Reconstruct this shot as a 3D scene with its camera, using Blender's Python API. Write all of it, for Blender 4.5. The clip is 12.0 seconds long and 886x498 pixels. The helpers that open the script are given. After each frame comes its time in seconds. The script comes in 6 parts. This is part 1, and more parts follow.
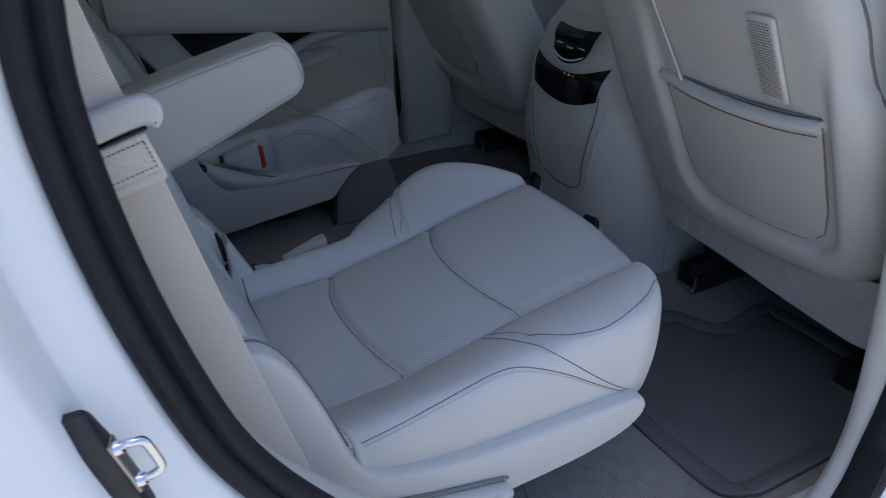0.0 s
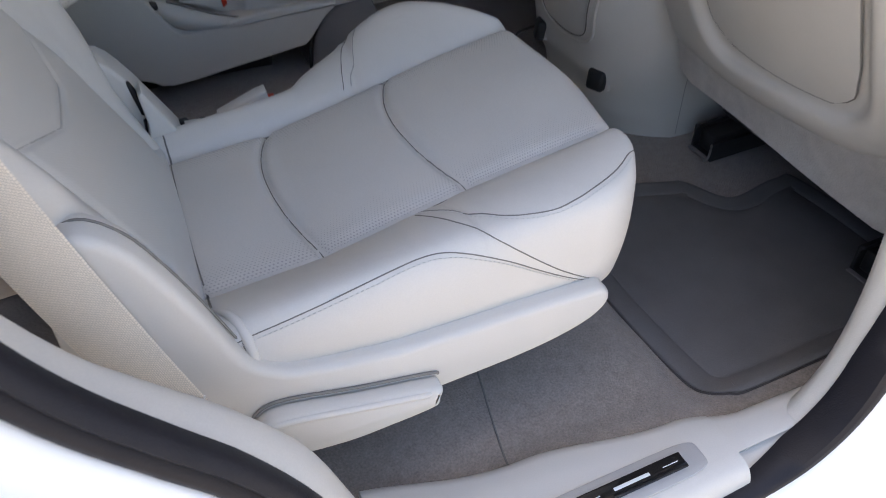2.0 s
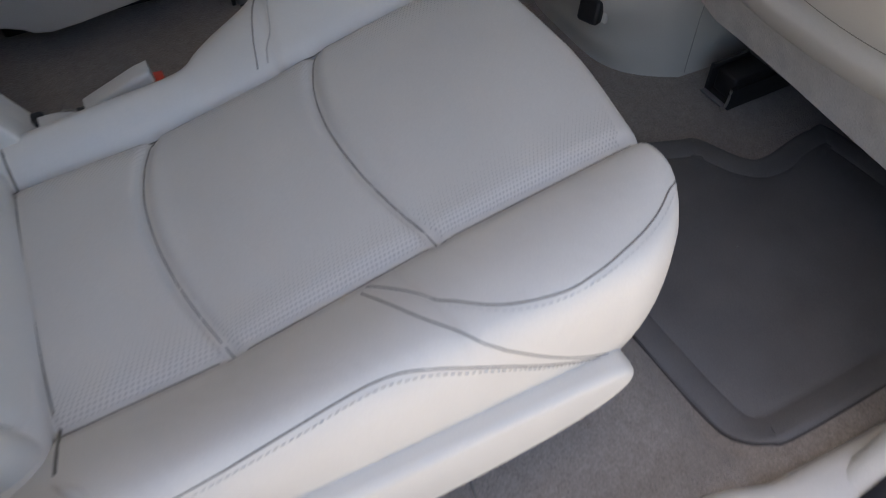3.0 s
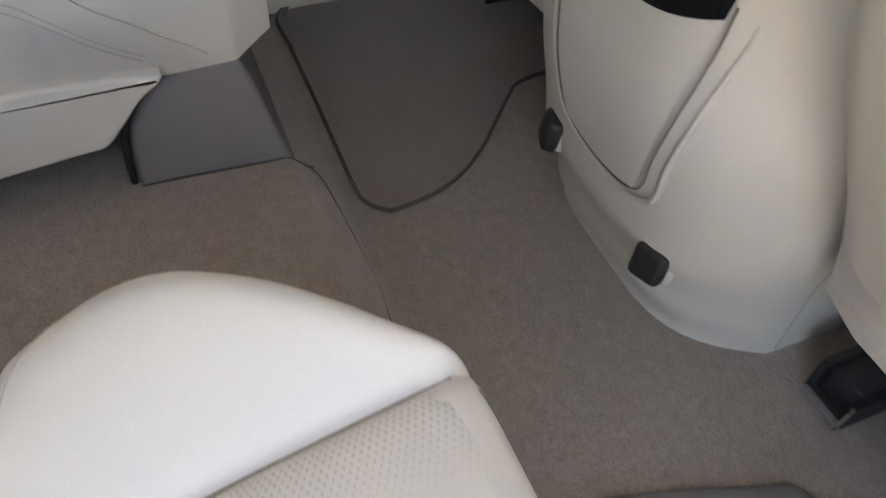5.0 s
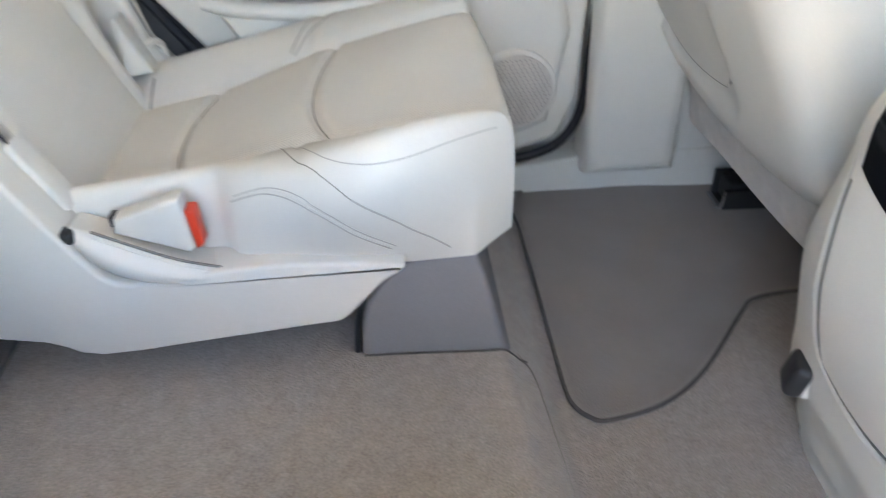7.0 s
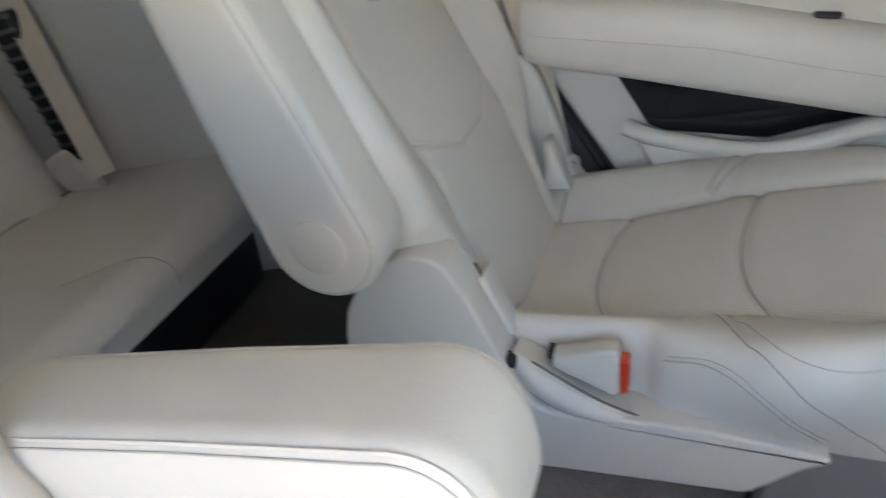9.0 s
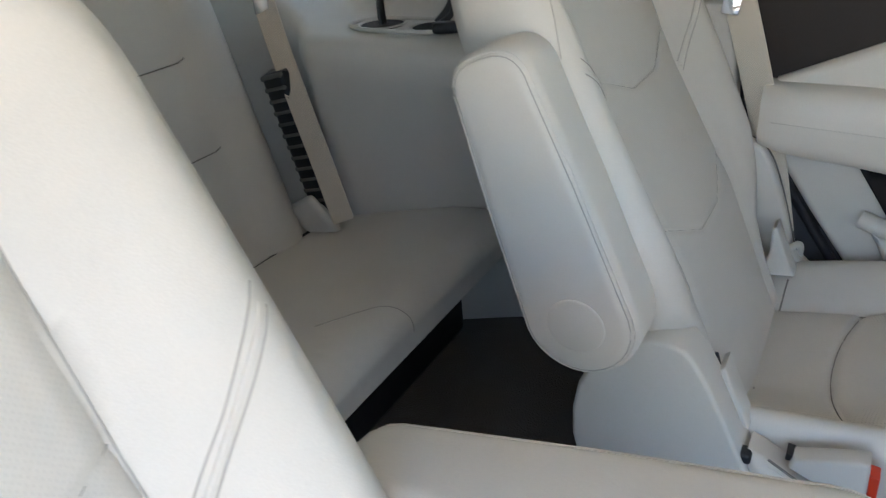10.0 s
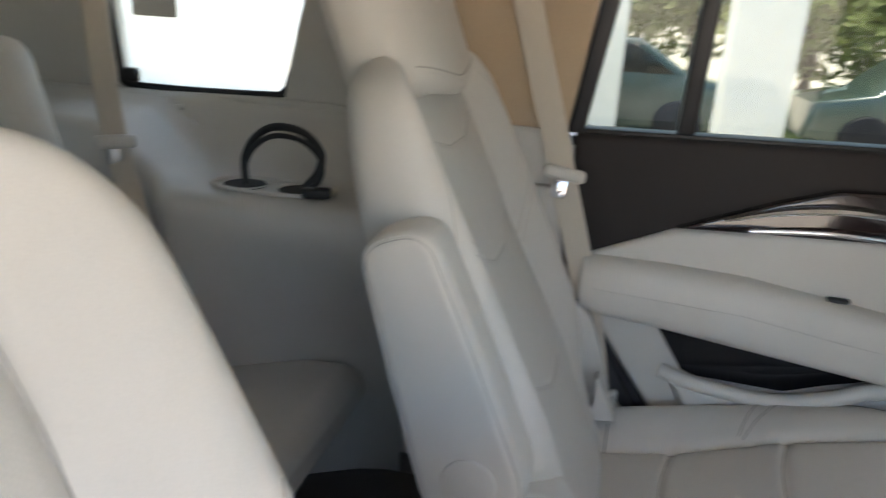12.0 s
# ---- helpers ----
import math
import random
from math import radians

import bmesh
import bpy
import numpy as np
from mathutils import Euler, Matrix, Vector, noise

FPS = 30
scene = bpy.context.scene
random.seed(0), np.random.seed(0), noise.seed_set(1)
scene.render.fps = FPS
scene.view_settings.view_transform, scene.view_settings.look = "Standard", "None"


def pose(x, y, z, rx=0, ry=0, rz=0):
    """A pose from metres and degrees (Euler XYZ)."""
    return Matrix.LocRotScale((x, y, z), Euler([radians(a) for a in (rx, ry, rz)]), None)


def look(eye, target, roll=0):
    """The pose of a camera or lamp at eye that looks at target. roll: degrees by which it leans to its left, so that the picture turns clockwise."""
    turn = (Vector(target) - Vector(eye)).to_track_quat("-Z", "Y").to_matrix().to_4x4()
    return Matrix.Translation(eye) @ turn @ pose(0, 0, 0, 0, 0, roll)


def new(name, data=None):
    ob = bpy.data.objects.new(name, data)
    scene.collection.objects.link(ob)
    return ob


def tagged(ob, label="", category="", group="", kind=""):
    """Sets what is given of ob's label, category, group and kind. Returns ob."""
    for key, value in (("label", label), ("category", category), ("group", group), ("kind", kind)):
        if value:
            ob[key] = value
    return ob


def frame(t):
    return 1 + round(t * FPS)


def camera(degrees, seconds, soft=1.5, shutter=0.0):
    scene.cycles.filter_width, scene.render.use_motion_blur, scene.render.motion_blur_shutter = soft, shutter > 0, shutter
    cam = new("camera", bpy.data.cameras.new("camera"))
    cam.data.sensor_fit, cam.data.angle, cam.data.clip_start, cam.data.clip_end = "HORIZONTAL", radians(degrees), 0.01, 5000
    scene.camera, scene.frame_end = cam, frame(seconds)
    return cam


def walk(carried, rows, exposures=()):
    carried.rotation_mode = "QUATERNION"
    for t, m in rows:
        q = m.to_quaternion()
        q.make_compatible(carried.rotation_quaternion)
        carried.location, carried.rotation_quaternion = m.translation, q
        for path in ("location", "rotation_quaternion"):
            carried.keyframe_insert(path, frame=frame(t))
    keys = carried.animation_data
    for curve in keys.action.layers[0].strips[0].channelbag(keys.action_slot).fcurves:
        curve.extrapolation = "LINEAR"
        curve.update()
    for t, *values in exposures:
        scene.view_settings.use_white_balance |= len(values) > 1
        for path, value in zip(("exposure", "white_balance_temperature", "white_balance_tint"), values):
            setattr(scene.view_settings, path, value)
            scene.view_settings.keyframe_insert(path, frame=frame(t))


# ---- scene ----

# ---------------------------------------------------------------- camera
cam = camera(63.25, 12.0, soft=0.9, shutter=0.4)
WALK = [
    (0.0, (-0.133, -1.251, 0.919), (0.256, -0.479, 0.416), -1.55),
    (0.5, (-0.072, -1.272, 0.918), (0.303, -0.505, 0.398), -2.67),
    (1.0, (-0.025, -1.281, 0.905), (0.313, -0.504, 0.374), -3.13),
    (1.5, (0.008, -1.260, 0.879), (0.310, -0.522, 0.275), -3.66),
    (2.0, (0.038, -1.191, 0.850), (0.317, -0.499, 0.185), -2.72),
    (2.5, (0.088, -1.050, 0.819), (0.365, -0.449, 0.069), -2.18),
    (2.7, (0.115, -0.998, 0.808), (0.379, -0.417, 0.038), -3.11),
    (4.3, (0.376, -0.607, 0.731), (0.667, -0.051, -0.047), 1.49),
    (4.5, (0.391, -0.556, 0.724), (0.673, 0.007, -0.054), 2.10),
    (5.0, (0.420, -0.479, 0.703), (0.690, 0.132, -0.041), 2.47),
    (5.5, (0.417, -0.418, 0.714), (0.679, 0.224, -0.007), 2.63),
    (6.0, (0.416, -0.389, 0.724), (0.634, 0.299, 0.032), 1.64),
    (6.5, (0.402, -0.381, 0.740), (0.568, 0.348, 0.076), 1.38),
    (7.0, (0.397, -0.412, 0.737), (0.451, 0.391, 0.144), -1.58),
    (7.2, (0.403, -0.441, 0.726), (0.389, 0.392, 0.172), -2.34),
    (8.8, (0.238, -0.394, 0.876), (0.004, 0.394, 0.307), -4.15),
    (9.0, (0.217, -0.387, 0.879), (-0.088, 0.398, 0.341), -5.13),
    (9.5, (0.162, -0.406, 0.909), (-0.276, 0.337, 0.403), -6.48),
    (10.0, (0.099, -0.450, 0.948), (-0.374, 0.287, 0.465), -5.16),
    (10.5, (0.075, -0.479, 0.962), (-0.407, 0.272, 0.512), -3.35),
    (11.0, (0.043, -0.509, 0.986), (-0.453, 0.253, 0.568), -1.95),
    (11.5, (0.010, -0.542, 1.001), (-0.422, 0.282, 0.635), 0.93),
    (12.0, (-0.013, -0.534, 1.007), (-0.226, 0.391, 0.688), 3.43),
]
EXPOSE = [(0.0, 0.65, 5400, 10), (0.5, 1.16, 5700, 10), (1.0, 1.43, 5850, 10), (1.6, 1.6, 6300, 11), (2.5, 1.4, 6700, 12), (4.5, 2.4, 7700, 12), (5.0, 2.9, 7900, 12), (5.5, 3.55, 7500, 12), (6.0, 4.0, 7100, 12), (6.5, 4.1, 7000, 11), (7.1, 4.0, 6900, 9), (9.0, 3.06, 6800, 8), (10.0, 2.98, 6500, 8), (10.5, 2.95, 6450, 8), (12.0, 2.64, 6600, 10)]
walk(cam, [(t, look(e, g, r)) for t, e, g, r in WALK], EXPOSE)

# ---------------------------------------------------------------- daylight
world = bpy.data.worlds.new("daylight")
scene.world = world
world.use_nodes = True
wn = world.node_tree.nodes
sky = wn.new("ShaderNodeTexSky")
sky.sky_type, sky.sun_disc = "NISHITA", False
sky.sun_elevation, sky.sun_rotation = radians(77.5), radians(311)
sky.air_density, sky.dust_density = 1.0, 2.5
wn["Background"].inputs["Strength"].default_value = 0.15
world.node_tree.links.new(sky.outputs[0], wn["Background"].inputs["Color"])
sun = new("sun", bpy.data.lights.new("sun", "SUN"))
sun.data.energy, sun.data.angle, sun.data.color = 2.0, radians(12), (1.0, 0.95, 0.87)
sun.matrix_world = look((-1.5, 1.3, 9.0), (0, 0, 0))

# ---------------------------------------------------------------- materials
def material(name, color, rough=0.5, metal=0.0, grain=0.0, grain_size=0.002, mottle=0.0, mottle_size=0.08,
             bump=0.0, bump_size=0.0015, sheen=0.0, coat=0.0, spec=0.5, kind="noise", rough_var=0.0, wave=0.0, wave_size=0.05):
    """A surface with colour variation at a fine and a coarse scale, and fine relief, in metres."""
    m = bpy.data.materials.new(name)
    m.use_nodes = True
    n, l = m.node_tree.nodes, m.node_tree.links
    b = n["Principled BSDF"]
    b.inputs["Roughness"].default_value, b.inputs["Metallic"].default_value = rough, metal
    b.inputs["Sheen Weight"].default_value, b.inputs["Coat Weight"].default_value = sheen, coat
    b.inputs["Sheen Roughness"].default_value = 0.6
    b.inputs["Coat Roughness"].default_value = 0.06
    b.inputs["Specular IOR Level"].default_value = spec
    b.inputs["Base Color"].default_value = (*color, 1)
    geo = n.new("ShaderNodeNewGeometry")
    last = None
    if grain or mottle:
        def tex(size, detail):
            t = n.new("ShaderNodeTexNoise")
            t.inputs["Scale"].default_value, t.inputs["Detail"].default_value = 1 / size, detail
            l.new(geo.outputs["Position"], t.inputs["Vector"])
            return t
        mix = n.new("ShaderNodeMix")
        mix.data_type, mix.blend_type = "RGBA", "MULTIPLY"
        mix.inputs[0].default_value = 1.0
        mix.inputs[6].default_value = (*color, 1)
        total = n.new("ShaderNodeMath")
        total.operation = "ADD"
        for k, (size, amount, detail) in enumerate(((grain_size, grain, 2), (mottle_size, mottle, 3))):
            r = n.new("ShaderNodeMapRange")
            r.inputs["From Min"].default_value, r.inputs["From Max"].default_value = 0.25, 0.75
            r.inputs["To Min"].default_value, r.inputs["To Max"].default_value = 0.5 - amount, 0.5 + amount
            l.new(tex(size, detail).outputs["Fac"], r.inputs["Value"])
            l.new(r.outputs[0], total.inputs[k])
        l.new(total.outputs[0], mix.inputs[7])
        l.new(mix.outputs[2], b.inputs["Base Color"])
        if rough_var:
            rr = n.new("ShaderNodeMapRange")
            rr.inputs["To Min"].default_value, rr.inputs["To Max"].default_value = rough - rough_var, rough + rough_var
            l.new(tex(mottle_size * 0.6, 4).outputs["Fac"], rr.inputs["Value"])
            l.new(rr.outputs[0], b.inputs["Roughness"])
    if bump:
        if kind == "noise":
            t = n.new("ShaderNodeTexNoise")
            t.inputs["Detail"].default_value = 3
            out = t.outputs["Fac"]
        else:
            t = n.new("ShaderNodeTexVoronoi")
            out = t.outputs["Distance"]
        t.inputs["Scale"].default_value = 1 / bump_size
        l.new(geo.outputs["Position"], t.inputs["Vector"])
        bp = n.new("ShaderNodeBump")
        bp.inputs["Strength"].default_value, bp.inputs["Distance"].default_value = min(1, bump), bump_size
        l.new(out, bp.inputs["Height"])
        l.new(bp.outputs[0], b.inputs["Normal"])
        if wave:
            w = n.new("ShaderNodeTexNoise")
            w.inputs["Scale"].default_value, w.inputs["Detail"].default_value = 1 / wave_size, 2
            w.inputs["Distortion"].default_value = 0.6
            l.new(geo.outputs["Position"], w.inputs["Vector"])
            wb = n.new("ShaderNodeBump")
            wb.inputs["Strength"].default_value, wb.inputs["Distance"].default_value = 1.0, wave
            l.new(w.outputs["Fac"], wb.inputs["Height"])
            l.new(wb.outputs[0], bp.inputs["Normal"])
    return m


LEATHER = material("leather", (0.63, 0.60, 0.55), 0.48, grain=0.02, mottle=0.03, mottle_size=0.12, bump=0.05, bump_size=0.0016, kind="cell", rough_var=0.07, wave=0.0016, wave_size=0.06)
PLASTIC = material("plastic_shale", (0.62, 0.59, 0.54), 0.5, grain=0.02, mottle=0.02, bump=0.1, bump_size=0.0012)
TRIM = material("trim_shale", (0.61, 0.58, 0.53), 0.55, grain=0.03, mottle=0.02, bump=0.15, bump_size=0.0014)
CLOTH = material("pillar_cloth", (0.52, 0.40, 0.27), 0.9, grain=0.05, mottle=0.03, bump=0.3, bump_size=0.0012, sheen=0.2)
QUARTER = material("quarter_cloth", (0.37, 0.32, 0.27), 0.9, grain=0.05, mottle=0.04, bump=0.3, bump_size=0.0012, sheen=0.2)
SUEDE = material("felt_skirt", (0.50, 0.46, 0.42), 0.95, grain=0.07, grain_size=0.003, mottle=0.13, mottle_size=0.03, bump=0.4, bump_size=0.003, sheen=0.3)
CARPET = material("carpet_taupe", (0.288, 0.246, 0.213), 1.0, grain=0.22, grain_size=0.0032, mottle=0.12, mottle_size=0.016, bump=0.6, bump_size=0.0030, sheen=0.35, spec=0.1)
CARPET_EDGE = material("carpet_edge", (0.16, 0.14, 0.125), 1.0, grain=0.1, mottle=0.05)
MAT = material("mat_pile", (0.234, 0.203, 0.182), 1.0, grain=0.12, grain_size=0.002, mottle=0.07, mottle_size=0.08, bump=0.8, bump_size=0.0025, sheen=0.3, spec=0.1)
MAT_DARK = material("mat_rubber", (0.150, 0.142, 0.140), 0.62, grain=0.08, grain_size=0.002, mottle=0.10, mottle_size=0.07, bump=0.3, bump_size=0.002, rough_var=0.1)
BINDING = material("mat_binding", (0.085, 0.076, 0.070), 0.95, grain=0.15, mottle=0.05, bump=0.5, bump_size=0.002)
BROWN_MAT = material("mat_brown", (0.075, 0.062, 0.052), 1.0, grain=0.12, mottle=0.06, bump=0.7, bump_size=0.003, sheen=0.2)
WELL = material("lining_and_jamb_shade", (0.085, 0.082, 0.085), 0.9, grain=0.1, mottle=0.06, bump=0.5, bump_size=0.003)
CUP_SHADE = material("cup_shade", (0.045, 0.043, 0.043), 0.9, grain=0.1, mottle=0.05, bump=0.5, bump_size=0.003)
RISER = material("riser_panel", (0.19, 0.18, 0.185), 0.7, grain=0.05, mottle=0.03, bump=0.25, bump_size=0.0015)
PAINT = material("pearl_white_paint", (0.86, 0.855, 0.83), 0.28, grain=0.0, mottle=0.012, mottle_size=0.2, coat=0.8)
RUBBER = material("rubber_seal", (0.013, 0.012, 0.016), 0.55, spec=0.3, grain=0.1, mottle=0.1, mottle_size=0.03, bump=0.2, bump_size=0.002, rough_var=0.1)
CHROME = material("chrome", (0.78, 0.78, 0.80), 0.1, metal=1.0, mottle=0.02, mottle_size=0.02, rough_var=0.04)
STEEL = material("bracket_steel", (0.42, 0.40, 0.38), 0.4, metal=1.0, mottle=0.1, mottle_size=0.02)
VENT = material("vent_grey", (0.16, 0.15, 0.14), 0.6, grain=0.05, mottle=0.04, bump=0.15, bump_size=0.001)
BLACK = material("black_plastic", (0.018, 0.018, 0.020), 0.45, grain=0.1, mottle=0.1, bump=0.15, bump_size=0.001)
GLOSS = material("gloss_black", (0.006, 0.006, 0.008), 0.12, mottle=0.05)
BROWN = material("brown_upper_trim", (0.020, 0.0145, 0.0135), 0.68, grain=0.08, mottle=0.05, bump=0.25, bump_size=0.0016)
WOOD = material("dark_veneer", (0.014, 0.006, 0.006), 0.10, grain=0.3, grain_size=0.006, mottle=0.2, mottle_size=0.03, coat=1.0)
THREAD = material("stitch_thread", (0.58, 0.56, 0.52), 0.8, grain=0.1, grain_size=0.001)
SOFT_SEAM = material("soft_seam", (0.42, 0.40, 0.365), 0.9)
GROOVE = material("seam_groove", (0.20, 0.185, 0.165), 0.9)
RED = material("red_button", (0.62, 0.045, 0.015), 0.4)
YELLOW = material("yellow_socket", (0.75, 0.50, 0.02), 0.35)
WHITEP = material("white_socket", (0.8, 0.8, 0.8), 0.35)
LINER = material("headliner", (0.79, 0.755, 0.69), 0.95, grain=0.04, mottle=0.02, bump=0.3, bump_size=0.0015)
SATIN = material("scuff_satin", (0.42, 0.41, 0.40), 0.4, metal=0.0, grain=0.05, grain_size=0.001)
CONCRETE = material("pale_concrete", (0.56, 0.475, 0.365), 0.9, grain=0.1, grain_size=0.006, mottle=0.08, mottle_size=0.5, bump=0.3, bump_size=0.006)
CAR_GREEN = material("dark_green_paint", (0.035, 0.060, 0.050), 0.3, mottle=0.02, mottle_size=0.4, coat=0.8)
LAWN = material("lawn_grass", (0.09, 0.12, 0.035), 1.0, grain=0.3, grain_size=0.02, mottle=0.15, mottle_size=0.4, bump=0.8, bump_size=0.02)
LEAF = material("tree_leaf", (0.20, 0.22, 0.05), 0.6, grain=0.3, grain_size=0.05, mottle=0.2, mottle_size=0.3)
BARK = material("tree_bark", (0.12, 0.09, 0.06), 0.9, grain=0.2, grain_size=0.01, mottle=0.1, bump=0.6, bump_size=0.01)
STUCCO = material("white_render", (0.80, 0.79, 0.76), 0.8, grain=0.03, grain_size=0.004, mottle=0.03, mottle_size=0.4, bump=0.2, bump_size=0.004)
ROOFT = material("grey_shingle", (0.12, 0.115, 0.11), 0.9, grain=0.2, grain_size=0.01, mottle=0.1, mottle_size=0.3)


def webbing():
    """Woven belt: fine ribs across and along, in the belt's own coordinates."""
    m = material("belt_webbing", (0.74, 0.66, 0.545), 0.75, grain=0.05, mottle=0.03, sheen=0.2)
    n, l = m.node_tree.nodes, m.node_tree.links
    uv = n.new("ShaderNodeUVMap")
    w = n.new("ShaderNodeTexBrick")
    w.inputs["Scale"].default_value = 1.0
    w.inputs["Brick Width"].default_value, w.inputs["Row Height"].default_value = 0.0030, 0.0016
    w.inputs["Mortar Size"].default_value = 0.00042
    w.inputs["Color1"].default_value = w.inputs["Color2"].default_value = (1, 1, 1, 1)
    w.inputs["Mortar"].default_value = (0, 0, 0, 1)
    l.new(uv.outputs[0], w.inputs["Vector"])
    bp = n.new("ShaderNodeBump")
    bp.inputs["Strength"].default_value, bp.inputs["Distance"].default_value = 0.7, 0.0009
    l.new(w.outputs["Color"], bp.inputs["Height"])
    tone = n.new("ShaderNodeMix")
    tone.data_type, tone.blend_type = "RGBA", "MULTIPLY"
    tone.inputs[0].default_value = 0.26
    base = n["Principled BSDF"].inputs["Base Color"]
    l.new(base.links[0].from_socket, tone.inputs[6])
    l.new(w.outputs["Color"], tone.inputs[7])
    l.new(tone.outputs[2], base)
    l.new(bp.outputs[0], n["Principled BSDF"].inputs["Normal"])
    return m


def perforated(name, px, py, r0, r1, v0, v1, tone=(0.45, 0.425, 0.39, 1)):
    """Leather pierced by rows of small holes, in the panel's own coordinates; the holes shrink from r1 at v1 to r0 at v0 off the middle."""
    m = material(name, (0.635, 0.606, 0.557), 0.46, grain=0.03, mottle=0.03, mottle_size=0.1)
    n, l = m.node_tree.nodes, m.node_tree.links
    b = n["Principled BSDF"]
    uv = n.new("ShaderNodeUVMap")
    def m_(op, a, c=None):
        k = n.new("ShaderNodeMath")
        k.operation = op
        for i, v in enumerate((a, c)):
            if v is None:
                continue
            if isinstance(v, (int, float)):
                k.inputs[i].default_value = v
            else:
                l.new(v, k.inputs[i])
        return k.outputs[0]
    sep = n.new("ShaderNodeSeparateXYZ")
    l.new(uv.outputs[0], sep.inputs[0])
    row = m_("FLOOR", m_("DIVIDE", sep.outputs[1], py))
    fx = m_("SUBTRACT", m_("FRACT", m_("ADD", m_("DIVIDE", sep.outputs[0], px), m_("MULTIPLY", row, 0.5))), 0.5)
    fy = m_("SUBTRACT", m_("FRACT", m_("DIVIDE", sep.outputs[1], py)), 0.5)
    d = m_("SQRT", m_("ADD", m_("MULTIPLY", fx, fx), m_("MULTIPLY", fy, fy)))
    rad = n.new("ShaderNodeMapRange")
    for key, v in (("From Min", v0), ("From Max", v1), ("To Min", r0), ("To Max", r1)):
        rad.inputs[key].default_value = v
    l.new(m_("ABSOLUTE", sep.outputs[1]), rad.inputs["Value"])
    hole = m_("LESS_THAN", d, rad.outputs[0])
    mix = n.new("ShaderNodeMix")
    mix.data_type = "RGBA"
    l.new(hole, mix.inputs[0])
    old = b.inputs["Base Color"].links[0].from_socket
    l.new(old, mix.inputs[6])
    mix.inputs[7].default_value = tone
    l.new(mix.outputs[2], b.inputs["Base Color"])
    bp = n.new("ShaderNodeBump")
    bp.inputs["Strength"].default_value, bp.inputs["Distance"].default_value = 0.35, 0.001
    bp.invert = True
    l.new(hole, bp.inputs["Height"])
    l.new(bp.outputs[0], b.inputs["Normal"])
    return m


def glass(name, tint, alpha=0.0):
    m = bpy.data.materials.new(name)
    m.use_nodes = True
    n, l = m.node_tree.nodes, m.node_tree.links
    n.remove(n["Principled BSDF"])
    tr, gl, mx = n.new("ShaderNodeBsdfTransparent"), n.new("ShaderNodeBsdfGlossy"), n.new("ShaderNodeMixShader")
    tr.inputs[0].default_value = (*tint, 1)
    gl.inputs["Roughness"].default_value = 0.02
    fr = n.new("ShaderNodeFresnel")
    fr.inputs[0].default_value = 1.5
    l.new(fr.outputs[0], mx.inputs[0])
    l.new(tr.outputs[0], mx.inputs[1])
    l.new(gl.outputs[0], mx.inputs[2])
    l.new(mx.outputs[0], n["Material Output"].inputs[0])
    return m


WEB = webbing()
WEB_FOLD = material("belt_fold", (0.70, 0.63, 0.53), 0.8, grain=0.08, mottle=0.03, bump=0.5, bump_size=0.0016, sheen=0.2)
PERF = perforated("perforated_leather", 0.0038, 0.0033, 0.0, 0.27, 0.075, 0.132)


PERF_BACK = perforated("perforated_back_leather", 0.0046, 0.0023, 0.23, 0.23, 0.0, 1.0, (0.60, 0.573, 0.527, 1))
GLASS = glass("clear_glass", (0.86, 0.9, 0.87))
DOOR_GLASS = glass("door_glass", (0.57, 0.60, 0.565))
PRIVACY = glass("privacy_glass", (0.38, 0.395, 0.38))

# ---------------------------------------------------------------- mesh helpers
from mathutils.bvhtree import BVHTree


def finish(name, bm, mat, smooth=True):
    me = bpy.data.meshes.new(name)
    bmesh.ops.recalc_face_normals(bm, faces=bm.faces)
    bm.to_mesh(me)
    bm.free()
    me.materials.append(mat)
    if smooth:
        me.polygons.foreach_set("use_smooth", [True] * len(me.polygons))
        try:
            me.set_sharp_from_angle(angle=radians(50))
        except AttributeError:
            pass
    return new(name, me)


def thing(name, at, label, category, group="", kind=""):
    ob = new(name)
    ob.location = at
    ob.empty_display_size = 0.05
    return tagged(ob, label, category, group, kind)


def part(name, bm, mat, parent, label="", smooth=True):
    """One mesh, given in world coordinates, under a thing or a part."""
    ob = finish(name, bm, mat, smooth)
    ob.parent = parent
    root = parent.matrix_basis.copy()
    up = parent.parent
    while up:
        root = up.matrix_basis @ root
        up = up.parent
    ob.data.transform(root.inverted())
    if label:
        ob["label"] = label
    return ob


def single(name, bm, mat, label, category="", group="", kind="", smooth=True):
    return tagged(finish(name, bm, mat, smooth), label, category, group, kind)


def grid(fn, us, vs, closed_u=False, closed_v=False, uv=None):
    """A sheet of quads through fn(u, v)."""
    bm = bmesh.new()
    rows = [[bm.verts.new(fn(u, v)) for v in vs] for u in us]
    nu, nv = len(us), len(vs)
    lay = bm.loops.layers.uv.new("uv") if uv else None
    for i in range(nu if closed_u else nu - 1):
        for j in range(nv if closed_v else nv - 1):
            a, b = (i + 1) % nu, (j + 1) % nv
            f = bm.faces.new((rows[i][j], rows[a][j], rows[a][b], rows[i][b]))
            if uv:
                for lp, (p, q) in zip(f.loops, ((i, j), (a, j), (a, b), (i, b))):
                    lp[lay].uv = uv(us[p], vs[q])
    return bm


